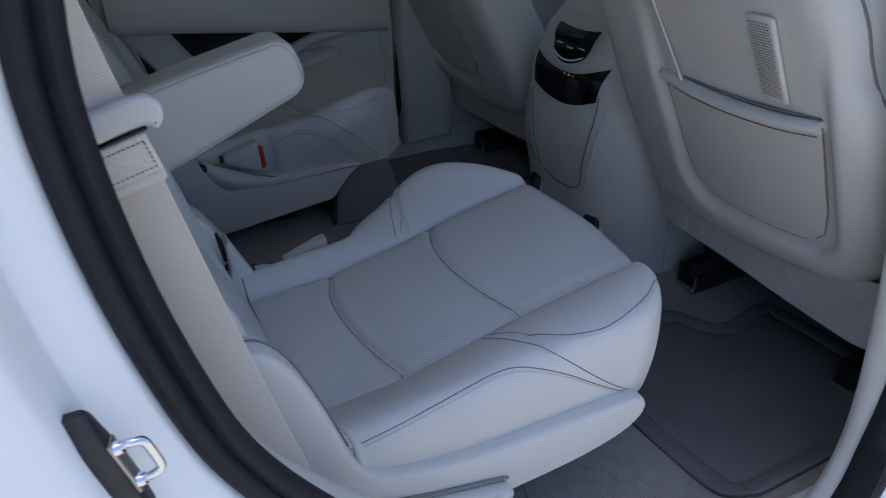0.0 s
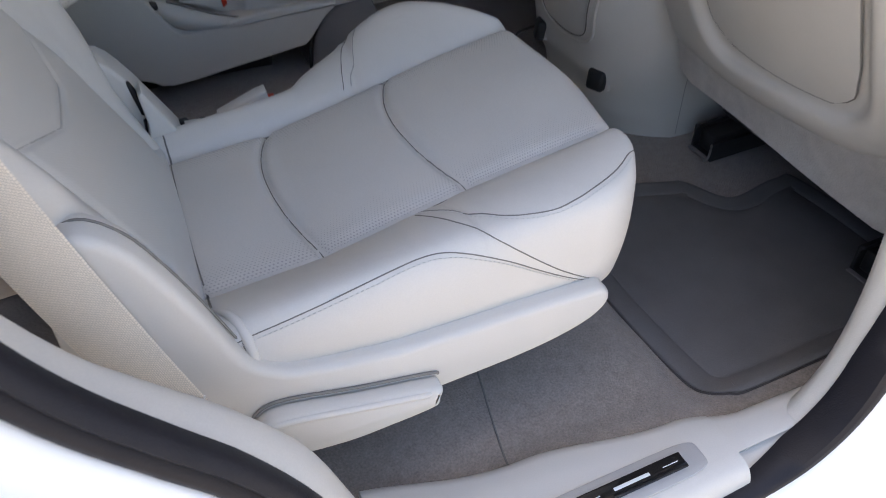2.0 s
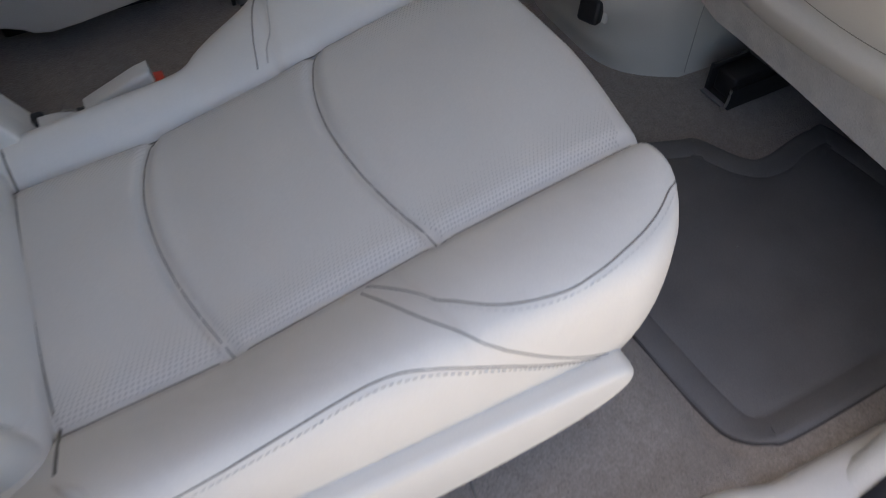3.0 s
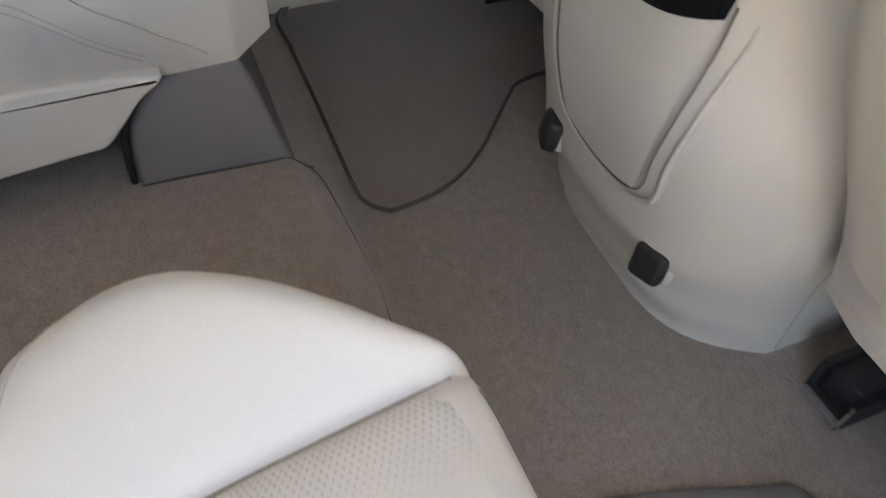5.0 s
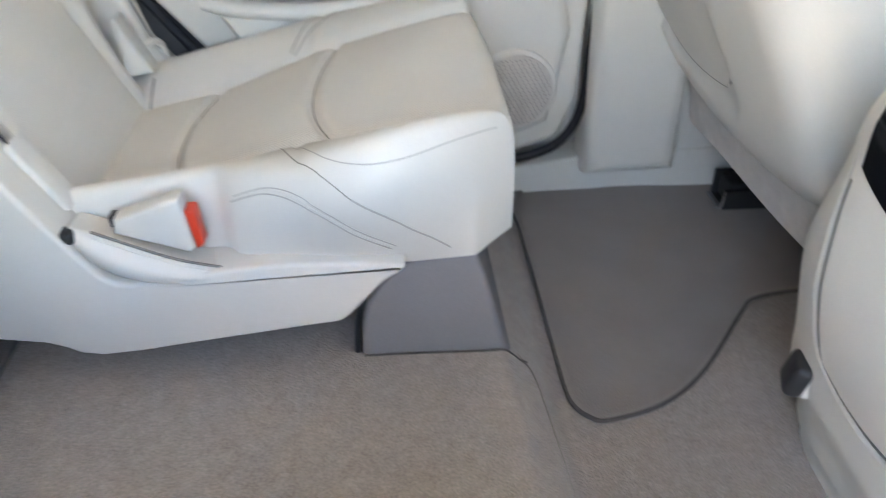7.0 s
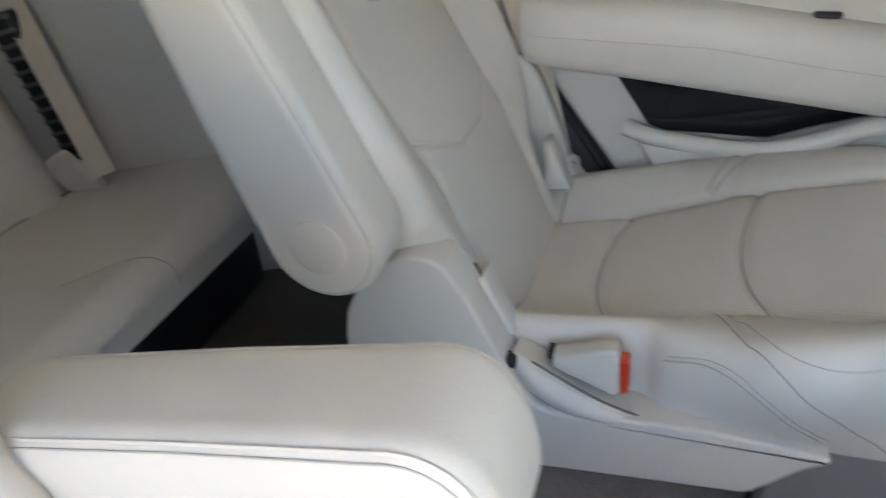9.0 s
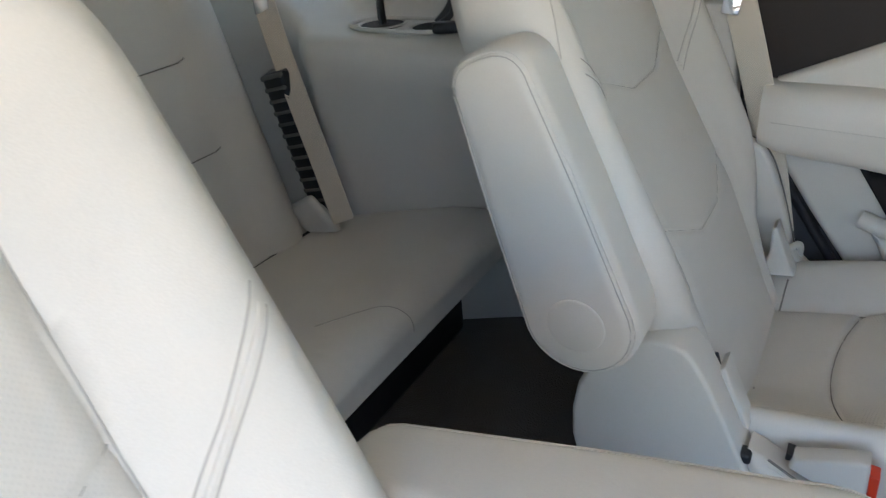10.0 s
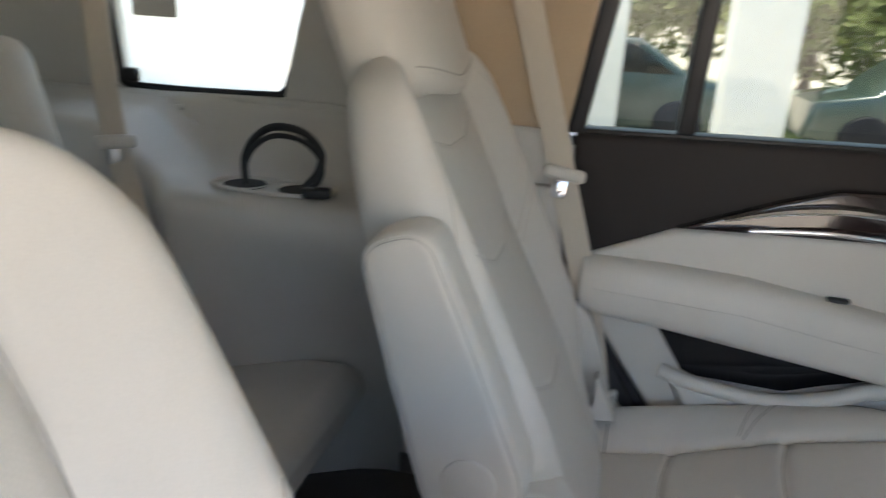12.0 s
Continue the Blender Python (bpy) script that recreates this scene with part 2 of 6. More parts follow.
def loft(rings, caps=True):
    """Closed rings of equal length joined into a skin."""
    bm = bmesh.new()
    vs = [[bm.verts.new(p) for p in r] for r in rings]
    n = len(rings[0])
    for a, b in zip(vs, vs[1:]):
        for j in range(n):
            k = (j + 1) % n
            bm.faces.new((a[j], a[k], b[k], b[j]))
    if caps:
        bm.faces.new(vs[0][::-1])
        bm.faces.new(vs[-1])
    return bm


def rbox(size, r=0.004, seg=2):
    bm = bmesh.new()
    bmesh.ops.create_cube(bm, size=1.0, matrix=Matrix.Diagonal((*size, 1)))
    if r:
        bmesh.ops.bevel(bm, geom=bm.edges[:], offset=r, segments=seg, affect="EDGES", profile=0.5)
    return bm


def placed(bm, m):
    bm.transform(m)
    return bm


def prism(outline, y0, y1, r=0.004, seg=2, axes="xz"):
    """An outline in the plane of two axes, drawn out along the third, with rounded rims."""
    bm = bmesh.new()
    ix = ["xyz".index(a) for a in axes]
    k = 3 - sum(ix)
    def v(p, d):
        q = [0, 0, 0]
        q[ix[0]], q[ix[1]], q[k] = p[0], p[1], d
        return bm.verts.new(q)
    a, b = [v(p, y0) for p in outline], [v(p, y1) for p in outline]
    n = len(outline)
    bm.faces.new(a), bm.faces.new(b[::-1])
    for i in range(n):
        bm.faces.new((a[i], b[i], b[(i + 1) % n], a[(i + 1) % n]))
    bmesh.ops.recalc_face_normals(bm, faces=bm.faces)
    if r:
        rim = [e for e in bm.edges if (e.verts[0] in a) == (e.verts[1] in a)]
        bmesh.ops.bevel(bm, geom=rim, offset=r, segments=seg, affect="EDGES", profile=0.5)
    return bm


def smooth_line(points, n, closed=False):
    """Catmull-Rom through the points, as n places evenly spread by parameter."""
    p = [Vector(q) for q in points]
    m = len(p)
    out = []
    for i in range(n):
        s = i / n * m if closed else i / (n - 1) * (m - 1)
        k = min(int(s), m - 1 if closed else m - 2)
        t = s - k
        g = (lambda j: p[j % m]) if closed else (lambda j: p[max(0, min(m - 1, j))])
        a, b, c, d = g(k - 1), g(k), g(k + 1), g(k + 2)
        out.append(0.5 * ((2 * b) + (c - a) * t + (2 * a - 5 * b + 4 * c - d) * t * t + (3 * b - a - 3 * c + d) * t ** 3))
    return out


def tube(points, r, seg=8, closed=False, flat=1.0, up=(0, 0, 1)):
    """A round (or flattened) bar along the points."""
    pts = [Vector(q) for q in points]
    bm = bmesh.new()
    rings = []
    n = len(pts)
    for i, p in enumerate(pts):
        a, b = (pts[(i - 1) % n], pts[(i + 1) % n]) if closed else (pts[max(0, i - 1)], pts[min(n - 1, i + 1)])
        d = (b - a).normalized()
        s = d.cross(Vector(up))
        s = s.normalized() if s.length > 1e-4 else d.orthogonal().normalized()
        u = s.cross(d)
        rr = r[i] if isinstance(r, (list, tuple)) else r
        rings.append([bm.verts.new(p + rr * (math.cos(t) * s + flat * math.sin(t) * u)) for t in [2 * math.pi * k / seg for k in range(seg)]])
    for i in range(n if closed else n - 1):
        a, b = rings[i], rings[(i + 1) % n]
        for j in range(seg):
            k = (j + 1) % seg
            bm.faces.new((a[j], a[k], b[k], b[j]))
    if not closed:
        bm.faces.new(rings[0][::-1]), bm.faces.new(rings[-1])
    return bm


def strap(points, width, thick, side):
    """A flat band along the points; side is the direction across it at each point, or one for all."""
    pts = [Vector(q) for q in points]
    bm = bmesh.new()
    lay = bm.loops.layers.uv.new("uv")
    rows, dist = [], [0.0]
    for i, p in enumerate(pts):
        d = (pts[min(i + 1, len(pts) - 1)] - pts[max(i - 1, 0)]).normalized()
        s = Vector(side[i] if isinstance(side, list) else side)
        s = (s - s.dot(d) * d).normalized()
        nrm = s.cross(d)
        w, h = width / 2, thick / 2
        rows.append([bm.verts.new(p + a * s + b * nrm) for a, b in ((-w, 0), (-w * 0.96, h), (w * 0.96, h), (w, 0), (w * 0.96, -h), (-w * 0.96, -h))])
        if i:
            dist.append(dist[-1] + (p - pts[i - 1]).length)
    us = (-width / 2, -width / 2, width / 2, width / 2, width / 2, -width / 2)
    for i in range(len(pts) - 1):
        for j in range(6):
            k = (j + 1) % 6
            f = bm.faces.new((rows[i][j], rows[i][k], rows[i + 1][k], rows[i + 1][j]))
            for lp, (q, w) in zip(f.loops, ((j, i), (k, i), (k, i + 1), (j, i + 1))):
                lp[lay].uv = (dist[w], us[q])
    bm.faces.new(rows[0]), bm.faces.new(rows[-1][::-1])
    return bm


def stitches(points, length=0.0032, gap=0.0024, r=0.0006, lift=(0, 0, 0.0004)):
    """A row of short threads along the points."""
    pts = [Vector(q) for q in points]
    cum = [0.0]
    for a, b in zip(pts, pts[1:]):
        cum.append(cum[-1] + (b - a).length)
    def at(s):
        for i in range(len(pts) - 1):
            if s <= cum[i + 1]:
                return pts[i].lerp(pts[i + 1], (s - cum[i]) / max(1e-9, cum[i + 1] - cum[i]))
        return pts[-1]
    bm = bmesh.new()
    s = 0.0
    while s + length < cum[-1]:
        a, b = at(s) + Vector(lift), at(s + length) + Vector(lift)
        d = (b - a).normalized()
        u = d.orthogonal().normalized()
        w = d.cross(u)
        ends = [[bm.verts.new(p + r * (math.cos(t) * u + math.sin(t) * w)) for t in (0, 2.09, 4.19)] for p in (a, b)]
        for j in range(3):
            bm.faces.new((ends[0][j], ends[0][(j + 1) % 3], ends[1][(j + 1) % 3], ends[1][j]))
        bm.faces.new(ends[0][::-1]), bm.faces.new(ends[1])
        s += length + gap
    return bm


def joined(*meshes):
    """Several bmeshes of one part in one."""
    out = bmesh.new()
    for b in meshes:
        me = bpy.data.meshes.new("tmp")
        b.to_mesh(me)
        b.free()
        out.from_mesh(me)
        bpy.data.meshes.remove(me)
    return out


def softbump(x):
    return math.exp(-x * x)


def lerp(x, pts):
    """Piecewise smooth value through (x, y) pairs."""
    if x <= pts[0][0]:
        return pts[0][1]
    for (a, p), (b, q) in zip(pts, pts[1:]):
        if x <= b:
            t = (x - a) / (b - a)
            t = t * t * (3 - 2 * t)
            return p + (q - p) * t
    return pts[-1][1]


def lin(x, pts):
    return float(np.interp(x, [p[0] for p in pts], [p[1] for p in pts]))


def spread(a, b, n):
    return [a + (b - a) * i / (n - 1) for i in range(n)]

# ---------------------------------------------------------------- cabin shell
CL = [(-0.126, -0.814, 0.885), (-0.135, -0.822, 0.82), (-0.134, -0.829, 0.758), (-0.124, -0.84, 0.68), (-0.106, -0.848, 0.60),
      (-0.089, -0.854, 0.55), (-0.062, -0.86, 0.50), (-0.023, -0.866, 0.445), (0.013, -0.871, 0.395), (0.053, -0.88, 0.32), (0.085, -0.892, 0.22),
      (0.13, -0.902, 0.12), (0.21, -0.907, 0.055), (0.32, -0.908, 0.036), (0.44, -0.907, 0.032), (0.56, -0.905, 0.034), (0.635, -0.902, 0.052),
      (0.688, -0.897, 0.11), (0.712, -0.889, 0.20), (0.716, -0.877, 0.33), (0.71, -0.866, 0.45), (0.70, -0.85, 0.60), (0.685, -0.825, 0.78),
      (0.665, -0.78, 0.98), (0.63, -0.73, 1.13), (0.53, -0.70, 1.19), (0.35, -0.69, 1.21), (0.15, -0.70, 1.20), (0.0, -0.715, 1.17),
      (-0.075, -0.745, 1.10), (-0.11, -0.78, 1.0)]
RING = smooth_line(CL, 124, closed=True)


def ring_sheet(section, flip=1.0, tuck=0.0, deep=0.0):
    """A band swept round the door opening; section: (outward in the opening's plane, across)."""
    n = len(RING)
    def fn(i, j):
        a, p, b = RING[i - 1], RING[i], RING[(i + 1) % n]
        t = (b - a)
        out = Vector((t.z, 0, -t.x)).normalized() * flip
        r, d = section[j]
        if tuck and p.x < 0.2:
            r += tuck * (0.5 * max(0, min(1, (p.z - 0.34) / 0.15)) + 0.5 * max(0, min(1, (p.z - 0.58) / 0.10))) * (0.3 if p.z > 1.0 else 1)
        elif tuck:
            r += 0.006 * max(0, min(1, (p.x - 0.2) / 0.1))
        if deep and p.x > 0.52 and p.z < 1.1 and r < 0.02:
            g = min(1, (p.x - 0.52) / 0.10) * max(0, min(1, (0.36 - p.z) / 0.20))
            r -= 0.005 * g
            d += deep * g if d > -0.004 else 0
        q = p + r * out
        return (q.x, q.y + d, q.z)
    return grid(fn, range(n), range(len(section)), closed_u=True)


# which way is outward
_c = sum(RING, Vector()) / len(RING)
_t = RING[1] - RING[-1]
FLIP = 1.0 if (RING[0] - _c).dot(Vector((_t.z, 0, -_t.x))) > 0 else -1.0
seal_sec = [(0.001, 0.010), (-0.002, -0.002), (0.001, -0.012), (0.007, -0.016), (0.012, -0.012), (0.014, -0.008), (0.017, -0.011), (0.022, -0.014), (0.028, -0.012), (0.032, -0.005), (0.034, 0.004), (0.031, 0.012)]
single("door_seal", ring_sheet(seal_sec + [(0.014, 0.02)], FLIP, deep=0.020), RUBBER, "black rubber seal round the open rear door", "door seal", kind="structure")
trim_sec = [(0.010, 0.008), (0.004, 0.011), (-0.002, 0.018), (-0.005, 0.028), (-0.006, 0.040), (-0.005, 0.050), (0.0, 0.058), (0.010, 0.064), (0.052, 0.068), (0.052, 0.03), (0.022, 0.014)]
single("door_opening_trim", ring_sheet(trim_sec, FLIP, 0.034), TRIM, "light shale plastic trim round the door opening", "trim", kind="structure")
body_sec = [(0.028, 0.010), (0.030, -0.004), (0.036, -0.012), (0.048, -0.018), (0.062, -0.023), (0.064, -0.028), (0.069, -0.040), (0.075, -0.058), (0.088, -0.070), (0.108, -0.074), (0.122, -0.080), (0.136, -0.096), (0.145, -0.112), (0.160, -0.120),
            (0.21, -0.124), (0.26, -0.122), (0.26, -0.10), (0.14, -0.07), (0.10, -0.03), (0.05, 0.012)]
single("body_side", ring_sheet(body_sec, FLIP), PAINT, "pearl white painted body round the door opening", "car body", kind="structure")


# floor: flat footwell, ramp up under the seats
def floor_z(x, y):
    z = lerp(x, [(-1.6, 0.14), (-0.9, 0.13), (0.20, 0.105), (0.36, 0.093), (0.515, 0.086), (0.545, 0.060), (0.58, 0.014), (0.60, 0.004), (0.75, 0.0), (1.5, -0.03)])
    if x > -0.2:
        z = z * lerp(y, [(-0.80, 0.30), (-0.62, 0.45), (-0.25, 1.0)])
    z += min(0.018, 0.035 * max(0, (abs(y) - 0.725) / 0.075) ** 2)
    z -= 0.005 * softbump((x - 0.585) / 0.006)
    z += 0.0035 * noise.noise((x * 5, y * 5, 3.1))
    return z


single("floor", grid(lambda x, y: (x, y, floor_z(x, y)), spread(-1.6, 1.7, 260), spread(-0.87, 0.80, 124)), CARPET,
       "taupe carpet over the cabin floor", "floor", kind="structure")
single("floor_pan", placed(rbox((3.4, 1.7, 0.10), 0.02), pose(0.05, 0, -0.12)), BLACK, "dark floor pan below the carpet", "floor", kind="structure")

# near sill
def sill(x, s):
    """Flat scuff panel with crisp edges; ahead of its end the trim steps down and narrows beside the seal."""
    sec = [(-0.775, 0.01), (-0.781, 0.036), (-0.785, 0.050), (-0.791, 0.058), (-0.800, 0.0615), (-0.830, 0.0625), (-0.872, 0.0610), (-0.888, 0.059), (-0.896, 0.054), (-0.901, 0.045), (-0.905, 0.030), (-0.905, -0.05)]
    y, z = sec[s]
    if s < 6:
        y -= lerp(x, [(0.10, -0.05), (0.30, -0.02), (0.50, 0.012), (0.60, 0.036), (0.74, 0.040)])
    if x < 0.22:
        z += 0.02 * ((0.22 - x) / 0.1) ** 1.5
    if x > 0.546:
        y, z = max(y, -0.884 + 0.002 * s), z - (0.005 if s > 2 else 0.002)
    return (x, y, z)


single("sill_trim", grid(sill, sorted(spread(0.10, 0.74, 40) + [0.5452, 0.5462]), range(12)), PLASTIC, "light shale plastic sill trim under the open door", "trim", kind="structure")

# roof, headliner and pillars
single("ceiling", grid(lambda x, y: (x, y, 1.235 - 0.05 * (abs(y) / 0.66) ** 3 - 0.05 * ((x - 0.2) / 1.7) ** 2), spread(-1.5, 1.55, 30), spread(-0.70, 0.70, 20)), LINER,
       "pale headliner cloth under the roof", "ceiling", kind="structure")
single("roof", grid(lambda x, y: (x, y, 1.29 - 0.07 * (abs(y) / 0.74) ** 3 - 0.06 * ((x - 0.2) / 1.7) ** 2), spread(-1.65, 1.6, 30), spread(-0.76, 0.76, 24)), PAINT,
       "pearl white painted roof panel", "roof", kind="structure")


def slab(name, outline, y0, y1, mat, label, category="trim", r=0.01):
    return single(name, prism(outline, y0, y1, r), mat, label, category, kind="structure")


def side_y(z):
    """The cabin's side leans in towards the roof."""
    return 0.80 - 0.03 * max(0, z - 0.3) - 0.12 * max(0, z - 0.85)


def lean_side(bm, sgn=1):
    for v in bm.verts:
        v.co.y = sgn * (v.co.y + side_y(v.co.z) - 0.80)
    return bm


def side_panel(name, outline, sgn, mat, label, y0=0.735, y1=0.80, r=0.008, category="trim"):
    bm = prism(outline, y0, y1, r, 3)
    return single(name, lean_side(bm, sgn), mat, label, category, kind="structure")


# left side, behind the door: quarter panel with its window
side_panel("quarter_frame_left", [(-0.625, 0.825), (-0.345, 0.822), (-0.285, 1.20), (-0.515, 1.20), (-0.535, 1.12), (-0.592, 0.95)], 1, TRIM, "shale plastic trim beside the quarter window")
side_panel("pillar_c_left", [(-0.343, 0.822), (-0.095, 0.815), (-0.04, 1.20), (-0.283, 1.20)], 1, CLOTH, "beige cloth-covered pillar behind the rear door")
side_panel("quarter_upper_left", [(-1.5, 0.70), (-0.06, 0.70), (-0.095, 0.815), (-0.61, 0.828), (-0.96, 0.818), (-1.5, 0.82)], 1, TRIM, "shale plastic quarter trim below the window")
side_panel("pillar_d_left", [(-1.5, 0.79), (-0.99, 0.80), (-0.97, 1.20), (-1.5, 1.20)], 1, TRIM, "shale plastic rear pillar trim", 0.731, 0.80)
side_panel("rail_left", [(-1.5, 1.13), (0.9, 1.13), (0.9, 1.23), (-1.5, 1.23)], 1, LINER, "pale roof rail trim above the windows")
side_panel("quarter_lower_left", [(-1.5, 0.0), (0.25, 0.0), (0.145, 0.16), (0.06, 0.29), (-0.03, 0.42), (-0.075, 0.52), (-0.085, 0.62), (-0.09, 0.72), (-1.5, 0.72)], 1, TRIM, "shale plastic lower quarter trim", 0.715, 0.80)
side_panel("sill_left", [(0.10, -0.10), (1.6, -0.10), (1.6, 0.085), (0.80, 0.085), (0.70, 0.075), (0.55, 0.062), (0.30, 0.062), (0.2, 0.12)], 1, PLASTIC, "shale plastic sill trim of the far door", 0.735, 0.81)
# jamb filler takes the dark lining colour to imitate grey plastic in shade
side_panel("jamb_left", [(-0.14, 0.04), (0.44, 0.04), (0.30, 0.20), (0.12, 0.42), (0.02, 0.60), (-0.14, 0.66)], 1, WELL, "jamb behind the far rear door, coloured dark for its shade", 0.752, 0.80)
side_panel("body_left", [(-1.6, -0.30), (1.7, -0.30), (1.7, 0.80), (-1.6, 0.80)], 1, PAINT, "pearl white outer body side", 0.83, 0.90, category="car body")
side_panel("belt_line_left", [(-1.6, 0.785), (1.7, 0.785), (1.7, 0.803), (-1.6, 0.803)], 1, BLACK, "black weather strip along the window line", 0.786, 0.90, 0.002)
# right side, behind the door opening
slab("quarter_right", [(-1.5, 0.47), (-0.55, 0.47), (-0.15, 0.477), (-0.066, 0.481), (-0.10, 0.62), (-0.125, 0.76), (-0.145, 0.90), (-0.15, 1.18), (-0.42, 1.18), (-0.48, 0.84), (-1.5, 0.82)], -0.718, -0.700, QUARTER, "grey-brown cloth-covered quarter trim behind the door opening")
slab("wheelhouse_right", [(-1.5, 0.0), (-0.02, 0.0), (-0.02, 0.33), (-0.05, 0.42), (-0.062, 0.485), (-0.15, 0.482), (-1.5, 0.475)], -0.714, -0.696, WELL, "dark lining over the wheelhouse")
side_panel("front_right", [(0.94, 0.0), (1.6, 0.0), (1.6, 0.80), (0.94, 0.80)], -1, TRIM, "shale trim of the closed front door", 0.80, 0.90)
side_panel("pillar_b_right", [(0.76, 0.0), (0.95, 0.0), (0.90, 1.2), (0.71, 1.2), (0.75, 0.75), (0.775, 0.3)], -1, TRIM, "shale pillar trim ahead of the door opening", 0.835, 0.90)
side_panel("rail_right", [(-1.5, 1.15), (1.4, 1.15), (1.4, 1.23), (-1.5, 1.23)], -1, LINER, "pale roof rail trim", 0.72, 0.80)
side_panel("body_right_rear", [(-1.6, -0.30), (-0.36, -0.30), (-0.32, 0.80), (-1.6, 0.80)], -1, PAINT, "pearl white rear quarter of the car body", 0.90, 0.98, category="car body")
side_panel("body_right_front", [(0.97, -0.30), (1.7, -0.30), (1.7, 0.80), (0.95, 0.80)], -1, PAINT, "pearl white closed front door skin", 0.92, 0.99, category="car body")
# left side, ahead of the door
side_panel("front_left", [(0.76, 0.0), (1.6, 0.0), (1.6, 0.80), (0.76, 0.80)], 1, TRIM, "shale trim of the closed driver door", 0.74, 0.84)
side_panel("pillar_b_left", [(0.73, 0.06), (0.90, 0.06), (0.86, 1.2), (0.70, 1.2)], 1, PLASTIC, "shale plastic pillar trim between the doors", 0.69, 0.80, 0.028)
# ends
single("dash", placed(rbox((0.30, 1.5, 0.80), 0.08, 4), pose(1.65, 0, 0.32)), BROWN, "dark brown dashboard at the front of the cabin", "dashboard", kind="structure")
single("tailgate", placed(rbox((0.10, 1.5, 0.80), 0.03, 3), pose(-1.50, 0, 0.42)), TRIM, "shale trim of the closed tailgate", "tailgate", kind="structure")


def sill_pane(name, outline, y, sgn, mat, label):
    bm = prism(outline, y, y + 0.005, 0)
    ob = single(name, lean_side(bm, sgn), mat, label, "window", kind="structure", smooth=False)
    return ob


sill_pane("window_2", [(-1.45, 0.80), (-0.47, 0.82), (-0.41, 1.16), (-1.45, 1.16)], 0.775, -1, PRIVACY, "privacy-tinted quarter window on the open side")
single("window_3", placed(rbox((0.005, 1.34, 0.36), 0), pose(-1.49, 0, 1.0)), PRIVACY, "privacy-tinted tailgate window", "window", kind="structure", smooth=False)
sill_pane("window_1", [(-1.02, 0.80), (-0.56, 0.80), (-0.49, 1.16), (-1.02, 1.16)], 0.775, 1, GLASS, "bright quarter window beside the third row")
_qb = [(-0.985, 0.860, 0), (-0.985, 0.838, 0), (-0.965, 0.826, 0), (-0.85, 0.824, 0), (-0.66, 0.829, 0), (-0.635, 0.836, 0), (-0.62, 0.86, 0), (-0.59, 0.95, 0), (-0.535, 1.12, 0), (-0.56, 1.15, 0), (-0.96, 1.15, 0), (-0.985, 1.13, 0)]
def _qframe(p, r):
    return Vector((p.x, 0.757 + side_y(p.y) - 0.80, p.y))
single("window_seal", joined(tube([_qframe(p, 0) for p in smooth_line(_qb, 90, closed=True)], 0.0075, 8, closed=True), placed(rbox((0.05, 0.02, 0.032), 0.010, 3), pose(-0.975, 0.748, 0.842))), BLACK, "black rubber border of the quarter window", "window seal", kind="structure")

# windscreen and front side windows
single("window_4", grid(lambda y, u: (1.50 + 0.34 * u + 0.05 * (1 - (y / 0.7) ** 2), y, 1.20 - 0.49 * u), spread(-0.72, 0.72, 12), spread(0, 1, 6)), GLASS, "green-tinted windscreen", "window", kind="structure")
sill_pane("window_5", [(0.80, 0.79), (1.66, 0.79), (1.50, 1.17), (0.80, 1.17)], 0.790, 1, GLASS, "tinted window of the closed driver door")
sill_pane("window_6", [(0.80, 0.79), (1.66, 0.79), (1.50, 1.17), (0.80, 1.17)], 0.850, -1, GLASS, "tinted window of the closed front door")

# ---------------------------------------------------------------- far side: rear door
def up_door(bm):
    return placed(bm, Matrix.Translation((-0.020, 0, -0.028)))


FD = thing("door_1", (0.33, 0.76, 0.1), "closed rear door with shale lower trim, brown upper trim and dark veneer", "door", kind="structure")
_low = [(0.045, 0.40), (0.115, 0.305), (0.185, 0.21), (0.28, 0.13), (0.36, 0.11), (0.60, 0.10), (0.685, 0.13), (0.715, 0.20), (0.72, 0.42), (0.70, 0.72), (0.10, 0.70), (-0.05, 0.64), (-0.035, 0.52)]
part("lower_panel", lean_side(prism(_low, 0.725, 0.79, 0.012, 3)), PLASTIC, FD, "shale plastic lower panel")
part("brown_panel", up_door(lean_side(prism([(-0.055, 0.60), (0.70, 0.70), (0.69, 0.868), (-0.06, 0.845)], 0.722, 0.79, 0.012, 3))), BROWN, FD, "dark brown soft upper panel")
part("cream_panel", up_door(lean_side(prism([(-0.01, 0.60), (0.71, 0.58), (0.71, 0.725), (0.30, 0.715), (0.125, 0.70), (-0.005, 0.642)], 0.708, 0.75, 0.012, 3))), PLASTIC, FD, "shale soft middle panel")
def _veneer():
    top = [(0.125, 0.704), (0.20, 0.735), (0.28, 0.768), (0.36, 0.795), (0.46, 0.80), (0.60, 0.79), (0.69, 0.77)]
    return lean_side(prism(top + [(0.69, 0.725), (0.45, 0.718), (0.30, 0.712)], 0.700, 0.74, 0.006, 3))
part("veneer", up_door(_veneer()), WOOD, FD, "glossy dark wood veneer")
part("door_handle", up_door(tube(smooth_line([(0.20, 0.690, 0.728), (0.28, 0.676, 0.755), (0.37, 0.672, 0.768), (0.47, 0.680, 0.760), (0.55, 0.690, 0.742)], 24), [0.004 + 0.010 * math.sin(math.pi * i / 23) ** 0.7 for i in range(24)], 10, flat=0.5)), CHROME, FD, "chrome pull handle")
